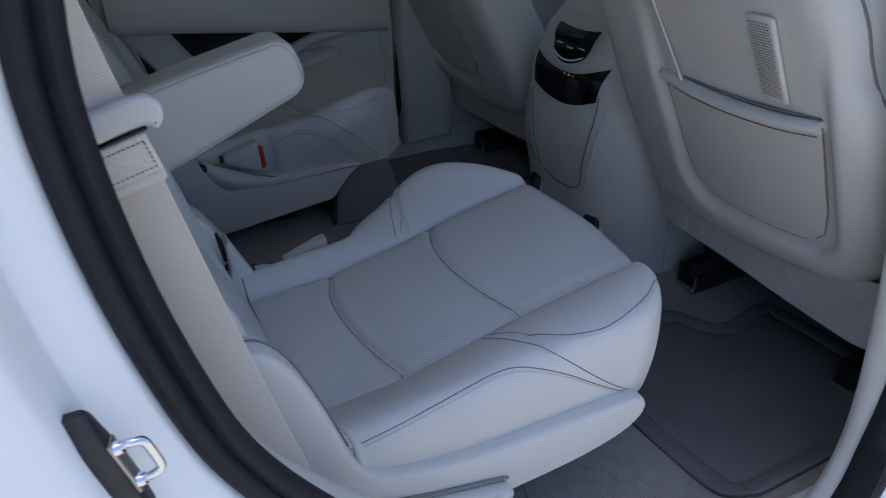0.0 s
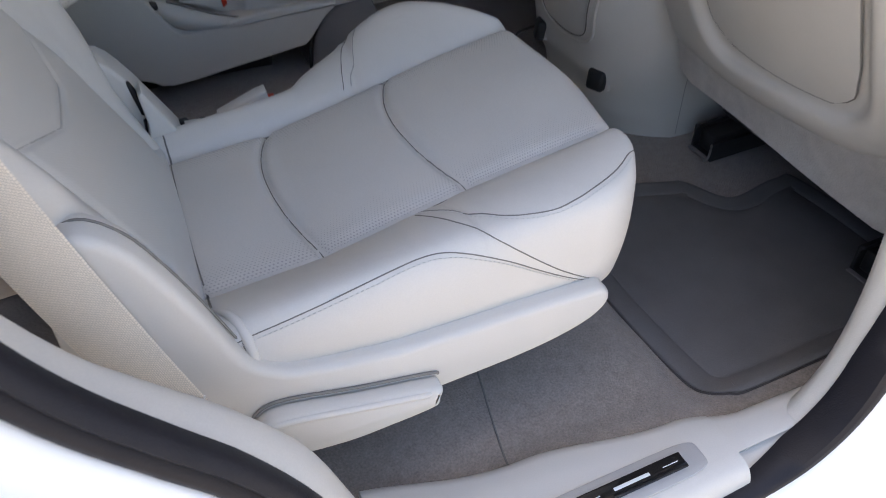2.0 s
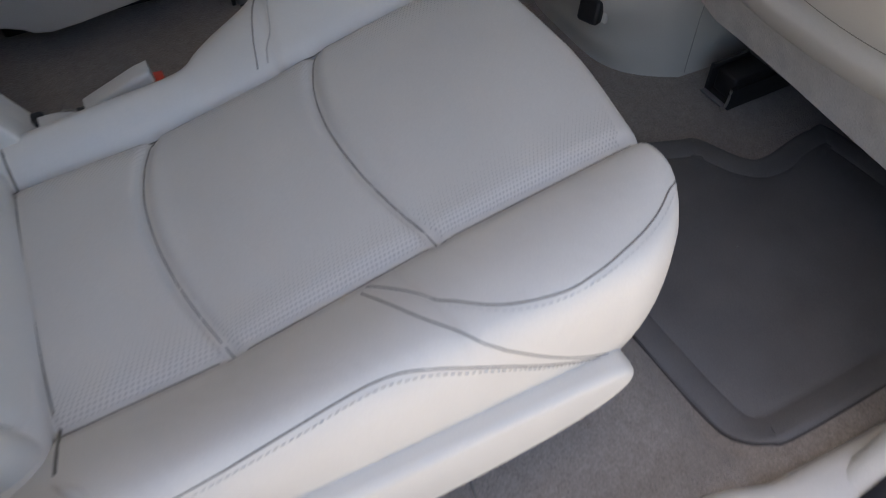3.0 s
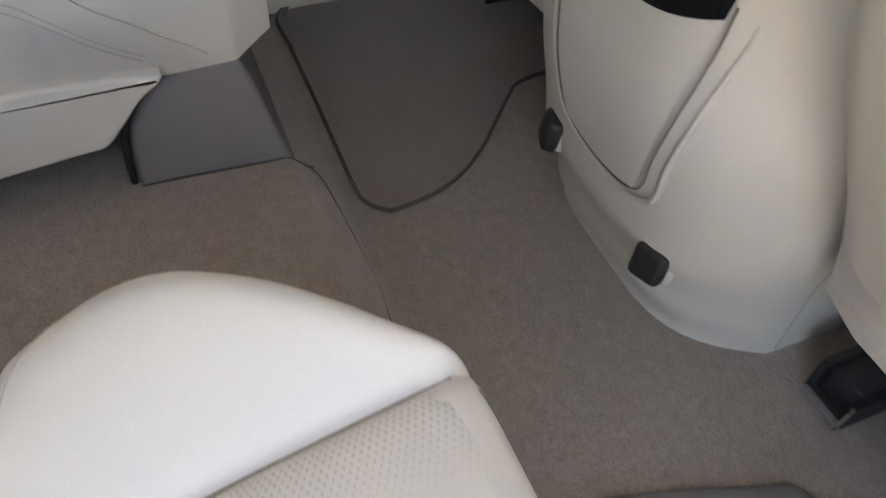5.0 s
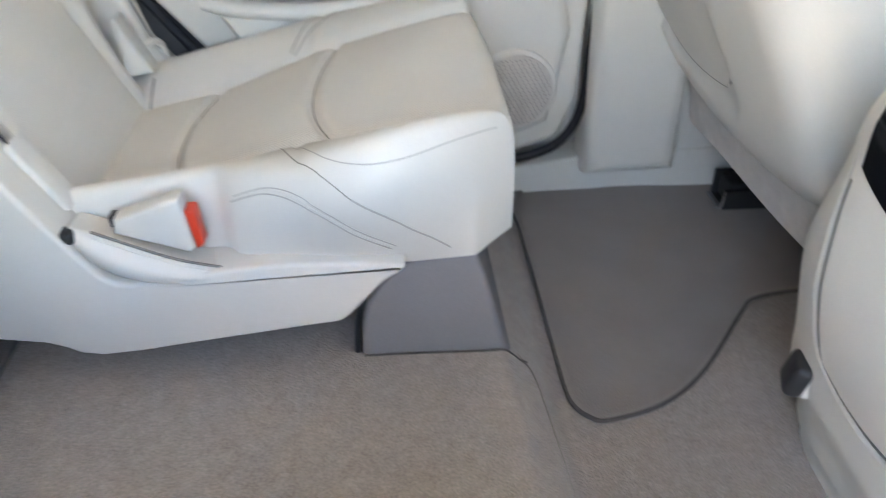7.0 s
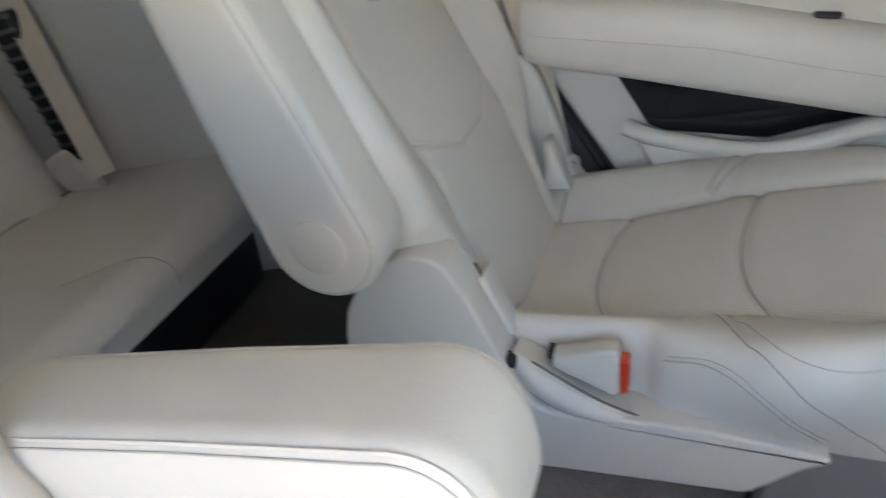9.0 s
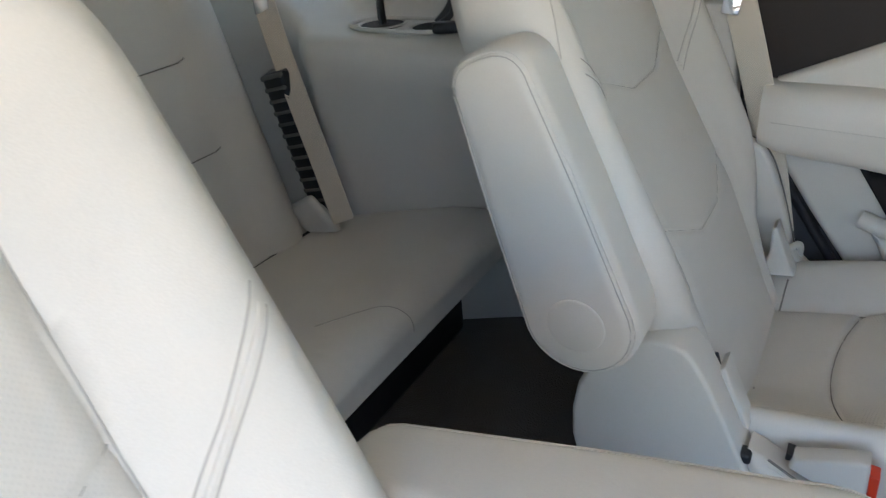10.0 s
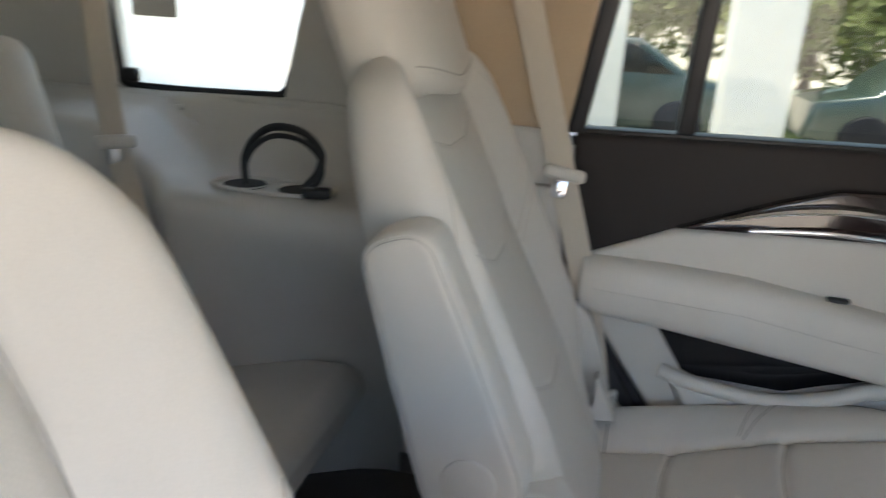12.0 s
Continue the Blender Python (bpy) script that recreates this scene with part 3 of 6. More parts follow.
part("handle_bezel", up_door(tube(smooth_line([(0.24, 0.688, 0.715), (0.36, 0.678, 0.728), (0.50, 0.684, 0.722), (0.58, 0.692, 0.715)], 20), 0.005, 8)), CHROME, FD, "thin chrome bezel")
# armrest: rounded padded bar
def _arm():
    rings = []
    for i, x in enumerate(spread(-0.02, 0.70, 40)):
        top = lin(x, [(-0.02, 0.640), (0.12, 0.640), (0.25, 0.634), (0.40, 0.612), (0.55, 0.590), (0.70, 0.575)])
        bot = lin(x, [(-0.02, 0.535), (0.12, 0.522), (0.30, 0.500), (0.40, 0.488), (0.55, 0.470), (0.70, 0.455)])
        y = 0.655 + 0.02 * max(0, (0.02 - x) / 0.04)
        h, c = (top - bot) / 2, (top + bot) / 2
        ring = []
        for k in range(20):
            a = 2 * math.pi * k / 20
            ca, sa = math.cos(a), math.sin(a)
            ring.append((x, 0.71 - 0.055 * math.copysign(abs(ca) ** 0.55, ca) + (y - 0.655), c + h * math.copysign(abs(sa) ** 0.7, sa)))
        rings.append(ring)
    return loft(rings)
part("armrest", up_door(_arm()), LEATHER, FD, "padded leather armrest")
part("stitching", up_door(stitches([(x, 0.6535, lin(x, [(0, 0.59), (0.25, 0.578), (0.40, 0.555), (0.70, 0.52)])) for x in spread(0.0, 0.68, 60)], lift=(0, -0.001, 0))), THREAD, FD)
part("switch", up_door(placed(rbox((0.035, 0.014, 0.008), 0.003), pose(0.395, 0.69, 0.615))), BLACK, FD, "small black window switch")
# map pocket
# near-black sheet on the panel; the pocket's inner shade is put into its colour
part("pocket_shade", up_door(lean_side(prism([(0.112, 0.530), (0.175, 0.436), (0.20, 0.428), (0.35, 0.424), (0.42, 0.450), (0.50, 0.475), (0.60, 0.49), (0.60, 0.53)], 0.716, 0.73, 0.003))), GLOSS, FD, "black sheet standing for the shade inside the map pocket")
part("pocket_lip", up_door(tube(smooth_line([(0.14, 0.712, 0.43), (0.20, 0.702, 0.418), (0.33, 0.694, 0.412), (0.42, 0.690, 0.436), (0.48, 0.688, 0.462), (0.60, 0.694, 0.478)], 24), 0.014, 10)), PLASTIC, FD, "rounded pocket lip")
part("lower_bulge", lean_side(prism([(0.135, 0.385), (0.20, 0.27), (0.34, 0.15), (0.58, 0.135), (0.66, 0.17), (0.69, 0.33), (0.66, 0.45), (0.45, 0.42), (0.31, 0.385), (0.2, 0.387)], 0.700, 0.74, 0.02, 4)), PLASTIC, FD)
def _disc(c, r, dep, n=32, axis="y"):
    return prism([(c[0] + r * math.cos(2 * math.pi * i / n), c[2] + r * math.sin(2 * math.pi * i / n)) for i in range(n)], c[1] - dep, c[1] + dep, dep * 0.8, 2)
_sp = part("speaker", _disc((0.598, 0.700, 0.235), 0.072, 0.006), PLASTIC, FD, "round speaker surround")
_cells = bmesh.new()
for i in range(-9, 10):
    for j in range(-9, 10):
        cx, cz = (i + 0.5 * (j % 2)) * 0.0078, j * 0.0068
        if math.hypot(cx, cz) < 0.060:
            bmesh.ops.create_circle(_cells, cap_ends=True, radius=0.0013, segments=6, matrix=pose(0.598 + cx, 0.6895, 0.235 + cz, 90))
part("grille", _cells, GROOVE, _sp, "dark speaker perforations", smooth=False)
part("speaker_mesh", _disc((0.598, 0.6922, 0.235), 0.064, 0.0015), SUEDE, _sp, "grey speaker mesh")
part("door_gap", tube(smooth_line([(-0.045, 0.722, 0.54), (-0.010, 0.722, 0.468), (0.042, 0.722, 0.392), (0.104, 0.722, 0.300), (0.172, 0.722, 0.205), (0.26, 0.722, 0.135), (0.36, 0.722, 0.100), (0.50, 0.722, 0.09), (0.62, 0.722, 0.095), (0.69, 0.722, 0.125), (0.722, 0.722, 0.19), (0.728, 0.722, 0.30), (0.73, 0.722, 0.50), (0.715, 0.72, 0.85)], 60), 0.0088, 8), RUBBER, FD, "black rubber door seal")
part("window_frame", up_door(lean_side(joined(prism([(-0.075, 0.843), (-0.048, 0.843), (0.0, 1.14), (-0.03, 1.14)], 0.735, 0.775, 0.004),
     prism([(0.105, 0.845), (0.134, 0.845), (0.140, 1.14), (0.113, 1.14)], 0.75, 0.785, 0.004),
     prism([(0.68, 0.86), (0.73, 0.86), (0.71, 1.14), (0.66, 1.14)], 0.735, 0.775, 0.004),
     prism([(-0.06, 0.840), (0.70, 0.862), (0.70, 0.872), (-0.06, 0.852)], 0.738, 0.785, 0.003)))), BLACK, FD, "black window frame with a division bar")
part("pane", up_door(lean_side(prism([(-0.055, 0.845), (0.70, 0.862), (0.69, 1.15), (0.0, 1.15)], 0.778, 0.782, 0))), DOOR_GLASS, FD, "green-tinted glass", smooth=False)

part("lock_knob", up_door(placed(rbox((0.014, 0.012, 0.010), 0.002), pose(0.02, 0.722, 0.843))), CHROME, FD, "small bright lock marker")

# quarter trim with cup holders beside the third row
QT = thing("quarter_trim", (-0.5, 0.6, 0.2), "shale plastic quarter trim with two cup holders", "trim", kind="structure")
def qy(x):
    return lin(x, [(-1.3, 0.47), (-0.735, 0.462), (-0.685, 0.410), (-0.36, 0.415), (-0.12, 0.50)])
def _qt(x, s):
    y = qy(x)
    low = lin(x, [(-1.3, 0.48), (-0.735, 0.475), (-0.685, 0.455), (-0.42, 0.60), (-0.12, 0.68)])
    sec = [(low + 0.02, 0.10), (low, 0.36), (low + (y - low) * 0.45, 0.52), (y + 0.01, 0.645), (y, 0.675), (y + 0.004, 0.695), (y + 0.014, 0.706), (y + 0.035, 0.711), (y + 0.15, 0.714), (y + 0.17, 0.718), (y + 0.20, 0.732), (0.67, 0.765), (0.70, 0.795), (0.715, 0.812), (0.76, 0.818)]
    yy, z = sec[s]
    lift = 0.10 * max(0, (-0.70 - x) / 0.15) ** 1.3 if s > 4 else 0
    return (x, yy, min(z + min(lift, 0.09) * (1 if s < 11 else 0.2), 0.82))
part("panel", grid(_qt, spread(-1.3, -0.345, 50), range(15)), TRIM, QT)
for cx in (-0.590, -0.492):
    cy = 0.505
    well = loft([[(cx + r * math.cos(2 * math.pi * k / 28), cy + r * math.sin(2 * math.pi * k / 28), z) for k in range(28)] for z, r in ((0.716, 0.040), (0.718, 0.038), (0.716, 0.036), (0.7135, 0.034))], False)
    c = part("cup_holder", well, PLASTIC, QT)
    # no depth here: a flat disc whose dark colour imitates the well's shade
    part("well", prism([(cx + 0.0345 * math.cos(2 * math.pi * k / 24), cy + 0.0345 * math.sin(2 * math.pi * k / 24)) for k in range(24)], 0.7130, 0.7155, 0, axes="xy"), CUP_SHADE, c, "flat dark disc standing for the shade in the cup well")
_rim = []
for k in range(48):
    a = 2 * math.pi * k / 48
    cx = -0.540 + math.copysign(abs(math.cos(a)) ** 0.7, math.cos(a)) * 0.105
    _rim.append((cx, 0.505 + 0.046 * math.sin(a), 0.7165))
part("cup_bezel", tube(_rim, 0.0035, 6, closed=True), PLASTIC, QT)
# cable looped over the cup holders
CB = thing("charging_cable", (-0.52, 0.6, 0.725), "black charging cable looped over the cup holders", "cable")
_loop = [(-0.588, 0.505, 0.717), (-0.592, 0.51, 0.755), (-0.578, 0.515, 0.788), (-0.545, 0.52, 0.810), (-0.495, 0.52, 0.806), (-0.462, 0.515, 0.778), (-0.462, 0.505, 0.748), (-0.478, 0.49, 0.724)]
part("cord", tube(smooth_line(_loop, 60), 0.0065, 10), BLACK, CB)
part("second_cord", tube(smooth_line([(a + 0.006, b - 0.012, c - (0.012 if 0 < i < 7 else 0)) for i, (a, b, c) in enumerate(_loop)], 60), 0.0045, 10), BLACK, CB)
part("plug", placed(rbox((0.045, 0.022, 0.016), 0.005), pose(-0.452, 0.475, 0.7225, 0, 0, 20)), BLACK, CB, "black plug at the cable end")

# ---------------------------------------------------------------- second-row captain's chairs
INS = 0.1376          # half width of the perforated middle
S1, S2 = 0.312, 0.138  # cross seams


def seam_x(w, x0, bow=0.027):
    q = max(-1, min(1, w / INS))
    return x0 - bow * (1 - abs(q) ** 2.2) * (1 + 0.25 * q)


def ins_w(x, w):
    """Half width of the middle panel; it widens towards the front on the aisle side."""
    return INS + (0.024 * max(0, min(1, (x - 0.26) / 0.23)) if w > 0 else 0)


def ins_z(x):
    return float(np.interp(x, [-0.06, 0.0, 0.138, 0.312, 0.497, 0.60], [0.316, 0.318, 0.327, 0.362, 0.388, 0.394]))


def edge_z(x):
    return float(np.interp(x, [-0.06, 0.0, 0.1, 0.2, 0.3, 0.4, 0.5, 0.6], [0.340, 0.348, 0.358, 0.365, 0.371, 0.377, 0.383, 0.384]))


def under_z(x):
    return float(np.interp(x, [-0.06, 0.03, 0.168, 0.395, 0.46, 0.52], [0.27, 0.262, 0.245, 0.238, 0.241, 0.250]))


NOSE, FRONT, CORNER = 0.018, 0.500, 0.080


INNER = [(p.x, p.y) for p in smooth_line([(-0.06, 0.192, 0), (0.10, 0.193, 0), (0.18, 0.195, 0), (0.205, 0.214, 0), (0.228, 0.228, 0), (0.265, 0.244, 0), (0.305, 0.264, 0), (0.345, 0.275, 0), (0.385, 0.270, 0), (0.42, 0.250, 0), (0.45, 0.224, 0), (0.475, 0.198, 0), (0.495, 0.178, 0), (0.5075, 0.166, 0)], 80)]


def half_widths(x):
    """Outer and inner half width of the cushion; the inner one steps back for the buckle."""
    out = 0.246
    inn = lin(x, INNER)
    def round_off(start, depth):
        d = max(0, min(1, (x - start) / (FRONT - start)))
        return depth * (1 - math.sqrt(max(0, 1 - d * d)))
    return out - round_off(FRONT - CORNER, 0.085), inn


def cushion_top(x, w):
    """Height of the cushion over its plan, before the nose."""
    o, i = half_widths(min(x, FRONT - 0.012))
    hw = i if w > 0 else o
    a = abs(w)
    zi, ze = ins_z(x), edge_z(x)
    INS = ins_w(x, w)
    if a <= INS:
        z = zi + 0.006 * (1 - (a / INS) ** 2)
        z -= 0.006 * softbump((a - INS) / 0.007)
        for s in (S1, S2):
            z -= 0.0055 * softbump((x - seam_x(w, s)) / 0.0055)
        z += 0.004 * math.cos((x - 0.05) / 0.178 * 2 * math.pi) * (1 - (a / INS) ** 4) * 0.5
        return z
    q = (a - INS) / (hw - INS)
    rise = q * q * (3 - 2 * q)
    if w > 0:
        ze += 0.040 * math.sin(math.pi * max(0, min(1, (x - 0.27) / 0.25))) - 0.014 * max(0, min(1, (0.27 - x) / 0.07))
    z = zi + (ze - zi) * rise + 0.014 * math.sin(math.pi * min(1, q)) ** 0.8
    z -= 0.006 * softbump((a - INS) / 0.007)
    # crease where the front roll meets the bolster
    if x > 0.2:
        xc = 0.272 + 0.02 * q
        z -= 0.004 * softbump((x - xc) / 0.006)
    return z


def station(x, drop, recede=0.0, n_side=9):
    """One ring across the cushion: up the outer side, over the top, down the inner side."""
    o, i = half_widths(x)
    zb = under_z(min(x, 0.52))
    ring = []
    top = []
    for k in range(15):
        q = 1 - k / 15
        top.append(-(INS + (o - INS) * q))
    for k in range(33):
        a = math.pi * k / 32
        top.append(-INS * math.cos(a))
    top = [w * (ins_w(x, w) / INS if w > 0 else 1) for w in top]
    for k in range(15):
        q = (k + 1) / 15
        top.append(ins_w(x, 1) + (i - ins_w(x, 1)) * q)
    pts = []
    r0 = 0.022
    for w in top:
        hw = i if w > 0 else o
        z = cushion_top(x, w) - drop
        e = hw - abs(w)
        r = r0 + (0.016 if w > 0 else -0.009) * max(0, min(1, (x - 0.27) / 0.06))
        if e < r and abs(w) > ins_w(x, w):
            z -= r - math.sqrt(max(0, r * r - (r - e) ** 2))
        pts.append((w, max(z, zb + 0.002)))
    def side(hw, z0, sgn):
        out = []
        for k in range(1, n_side):
            f = k / (n_side - 1)
            z = z0 + (zb - z0) * f
            tuck = max(0, hw - 0.216) * f ** 1.25 if sgn > 0 else 0.010 * f * f
            out.append((sgn * (hw + 0.004 * math.sin(math.pi * f) - tuck), z))
        return out
    left = side(o, pts[0][1], -1)[::-1]
    right = side(i, pts[-1][1], 1)
    return [(x - recede * (1 + 4.8 * max(0, min(1, (w - 0.02) / 0.15))), w, z) for w, z in left + pts + right]


def cushion_mesh(place):
    rings = []
    for x in spread(-0.05, FRONT - NOSE, 130):
        rings.append(station(x, 0.0))
    for k in range(1, 13):
        a = math.pi / 2 * k / 12
        rings.append(station(FRONT - NOSE + NOSE * math.sin(a), NOSE * (1 - math.cos(a))))
    for k in range(1, 9):
        f = k / 8
        rings.append(station(FRONT, NOSE + 0.137 * f, 0.014 * f))
    return loft([[place(*p) for p in r] for r in rings])


def on_surface(tree, o, d):
    hit = tree.ray_cast(Vector(o), Vector(d))
    return hit[0]


def back_frame(lean):
    s, c = math.sin(lean), math.cos(lean)
    def at(h, w, d):
        """h up along the back, w towards the aisle, d forward out of it."""
        return (-0.008 - s * h + c * d, w, 0.347 + c * h + s * d)
    return at


BACK_TOP = 0.672


def back_half(h):
    w = lin(h, [(-0.02, 0.185), (0.075, 0.190), (0.105, 0.212), (0.14, 0.238), (0.20, 0.250), (0.30, 0.254), (0.57, 0.254)])
    if h > 0.56:
        k = min(1, (h - 0.56) / (BACK_TOP - 0.56))
        w = 0.150 + 0.104 * math.sqrt(max(0, 1 - k ** 2.2))
    return w


def back_ins(h):
    return lin(h, [(0.0, 0.138), (0.20, 0.140), (0.40, 0.145), (0.46, 0.148), (0.52, 0.153), (0.57, 0.154), (0.63, 0.150), (0.68, 0.148)])


def back_front(h, w):
    """How far the front of the backrest stands out."""
    hw, a, ins = back_half(h), abs(w), back_ins(h)
    base = lin(h, [(0.0, 0.0), (0.15, 0.002), (0.35, -0.016), (0.52, -0.020), (0.66, -0.028)])
    if a < ins:
        d = base + 0.005 * (1 - (a / ins) ** 2) - 0.004 * softbump((a - ins) / 0.006)
        for seam in back_seams:
            d -= 0.0025 * softbump((h - seam(w)) / 0.004)
        return d
    q = (a - ins) / max(0.02, hw - ins)
    crest = lin(h, [(0.0, 0.006), (0.10, 0.018), (0.20, 0.032), (0.35, 0.028), (0.50, 0.022), (0.60, 0.016), (0.67, 0.004)])
    q = min(1, q * 1.25)
    return base + (crest - base) * (q * q * (3 - 2 * q) * 0.6 + 0.4 * math.sin(math.pi / 2 * q)) - 0.004 * softbump((a - ins) / 0.006)


def chevron(h0, rise):
    return lambda w: h0 + rise * max(0, min(1, (abs(w) - 0.045) / 0.105))


back_seams = [chevron(0.535, 0.030), chevron(0.362, 0.045), chevron(0.160, 0.05)]


def back_mesh(at, place):
    rings = []
    hs = spread(-0.07, 0.56, 120) + [0.56 + (BACK_TOP - 0.56) * math.sin(math.pi / 2 * k / 16) for k in range(1, 17)]
    for h in hs:
        k = max(0, (h - 0.640) / (BACK_TOP - 0.640))
        shrink = math.sqrt(max(0.02, 1 - k * k))
        hw = back_half(h)
        ring = []
        for j in range(65):
            w = hw * (-1 + 2 * j / 64)
            d = back_front(h, w)
            e = (hw - abs(w)) / 0.036
            if e < 1:
                d -= 0.040 * (1 - math.sqrt(max(0, 1 - (1 - e) ** 2)))
            ring.append((w, d))
        depth = lin(h, [(0.0, 0.115), (0.40, 0.110), (0.52, 0.092), (0.585, 0.076), (0.66, 0.062)])
        half, low = depth * 0.52, depth * 0.76
        back = [(hw * 1.0, -half), (hw * 0.99, -low), (hw * 0.93, -depth), (hw * 0.5, -depth - 0.01), (0, -depth - 0.012), (-hw * 0.5, -depth - 0.01), (-hw * 0.93, -depth), (-hw * 0.99, -low), (-hw, -half)]
        mid = -half
        rings.append([place(*at(h, w, mid + (d - mid) * shrink)) for w, d in ring + back])
    return loft(rings)


def pill(length, r1=0.066, r2=0.048, n=14):
    """Outline of an arm from its round pivot end to its narrower tip, along a."""
    out = [(r1 * math.cos(t), r1 * math.sin(t)) for t in [math.pi / 2 + math.pi * k / n for k in range(n + 1)]]
    out += [(length * 0.5, -(r1 + r2) / 2)]
    out += [(length - r2 + r2 * math.copysign(abs(math.cos(t)) ** 0.75, math.cos(t)), r2 * math.copysign(abs(math.sin(t)) ** 0.75, math.sin(t))) for t in [-math.pi / 2 + math.pi * k / n for k in range(n + 1)]]
    out += [(length * 0.5, (r1 + r2) / 2)]
    return out


ARM_R = 0.017          # edge radius of the armrests


def round_prism(outline, w0, w1, r, seg=5):
    return prism(outline, w0, w1, r, seg, axes="xy")


def armrest_mesh(pivot, angle, place, w0=0.240, w1=0.318, length=0.300):
    """Padded arm: pivot (x, z), angle of its axis above the horizontal, forward."""
    ca, sa = math.cos(angle), math.sin(angle)
    bm = round_prism(pill(length), w0, w1, ARM_R, 6)
    for v in bm.verts:
        a, b, w = v.co
        v.co = place(pivot[0] + a * ca - b * sa, w, pivot[1] + a * sa + b * ca)
    return bm


def arm_piping(pivot, angle, place, inset, face=1, r=0.0019, w0=0.240, w1=0.318, length=0.300):
    """A line round the arm's rounded edge, inset from its outline."""
    ca, sa = math.cos(angle), math.sin(angle)
    q = 1 - inset / ARM_R
    drop = ARM_R * (1 - math.sqrt(max(0, 1 - q * q)))
    w = w1 - drop if face > 0 else w0 + drop
    pts = []
    for a, b in pill(length, 0.066 - inset, 0.048 - inset):
        if a > length * 0.6:
            a -= inset
        pts.append(place(pivot[0] + a * ca - b * sa, w, pivot[1] + a * sa + b * ca))
    return tube(pts, r, 6, closed=True)


def surface_line(tree, pts, place, way, lift=0.0):
    """Points of a line laid on a mesh, looking along way."""
    out = []
    for p in pts:
        o = Vector(place(*p))
        hit = on_surface(tree, o - Vector(way) * 0.15, way)
        if hit:
            out.append(hit - Vector(way) * lift)
    return out


def captains_chair(yc, inward, x0, lean, arm_pivot, arm_angle, label):
    def place(x, w, z):
        q = max(0, min(1, (w + 0.19) / 0.20))
        skew = (0.022 if inward > 0 else 0.015) * max(0, min(1, (x - 0.40) / 0.10)) * q * q * (3 - 2 * q)
        return Vector((x + x0 + skew, yc + inward * w, z))
    seat = thing("captains_chair", (x0 + 0.2, yc, 0.12), label, "car seat", "second-row chairs")
    # cushion; the chair with the raised arm is tipped further towards its back
    dip = 0.0 if inward > 0 else 0.14
    def sunk(x, w, z):
        back, fore = max(0, 0.28 - x) * max(0, min(1, (0.20 - w) / 0.12)), max(0, x - 0.25) * max(0, min(1, (0.05 - w) / 0.20))
        return place(x, w, z - dip * (back - 0.7 * fore))
    bm = cushion_mesh(sunk)
    tree = BVHTree.FromBMesh(bm)
    cush = part("seat_cushion", bm, LEATHER, seat, "pale shale leather cushion with bolsters")
    # perforated middle, three panels
    xs_panels = [(lambda w: 0.004, lambda w: seam_x(w, S2) - 0.003), (lambda w: seam_x(w, S2) + 0.003, lambda w: seam_x(w, S1) - 0.003), (lambda w: seam_x(w, S1) + 0.003, lambda w: 0.490 - 0.010 * abs(w / INS) ** 3)]
    for lo, hi in xs_panels:
        ws = [(INS - 0.004) * (-1 + 2 * k / 30) for k in range(31)]
        def fn(u, w, lo=lo, hi=hi):
            x = lo(w) + (hi(w) - lo(w)) * u
            e = min(u, 1 - u, (1 - abs(w) / INS) * 2)
            w *= ins_w(x, w) / INS
            z = cushion_top(x, w) + 0.0018 - 0.002 * max(0, 1 - e / 0.05)
            if x > FRONT - NOSE:
                d = min(1, (x - (FRONT - NOSE)) / NOSE)
                z -= NOSE * (1 - math.sqrt(max(0, 1 - d * d)))
            return sunk(x, w, z)
        part("seat_insert", grid(fn, spread(0, 1, 44), ws, uv=lambda u, w, lo=lo, hi=hi: (lo(0) + (hi(0) - lo(0)) * u, w)), PERF, cush, "perforated leather panel")
    # seams laid on the leather
    down = (0, 0, -1)
    def groove(pts, r=0.0008, mat=None):
        if len(pts) > 2:
            part("seam", tube(pts, r, 5), mat or GROOVE, cush)
    for s in (S1, S2):
        groove(surface_line(tree, [(seam_x(w, s), w, 0.5) for w in spread(-INS, INS, 30)], place, down))
    for w in (-INS, INS):
        groove(surface_line(tree, [(x, math.copysign(ins_w(x, w), w), 0.5) for x in spread(-0.01, 0.488, 60)], place, down))
    groove(surface_line(tree, [(0.006 + 0.13 * dip + 0.004 * (w / 0.19) ** 2, w, 0.5) for w in spread(-0.185, 0.188, 30)], place, down), 0.0014)
    def laid(pts, n=60, shift=(0, 0, 0)):
        """A smooth line through the points, pressed onto the leather."""
        line = [tree.find_nearest(Vector(sunk(*p)) + Vector(shift))[0] for p in smooth_line(pts, n)]
        for _ in range(4):
            line = [line[0]] + [(a + b * 2 + c) / 4 for a, b, c in zip(line, line[1:], line[2:])] + [line[-1]]
        return [tree.find_nearest(p)[0] for p in line]
    out_hem = laid([(0.004, -0.241, 0.339), (0.035, -0.240, 0.346), (0.068, -0.240, 0.350), (0.126, -0.238, 0.358), (0.187, -0.234, 0.366), (0.218, -0.233, 0.369), (0.242, -0.236, 0.368), (0.268, -0.243, 0.360), (0.306, -0.249, 0.340), (0.347, -0.250, 0.309), (0.388, -0.247, 0.278), (0.412, -0.243, 0.262)])
    groove(out_hem)
    part("stitching", stitches([tree.find_nearest(p + Vector((0, -inward * 0.003, -0.0045)))[0] for p in out_hem], lift=(0, -inward * 0.0009, 0.0008)), THREAD, cush)
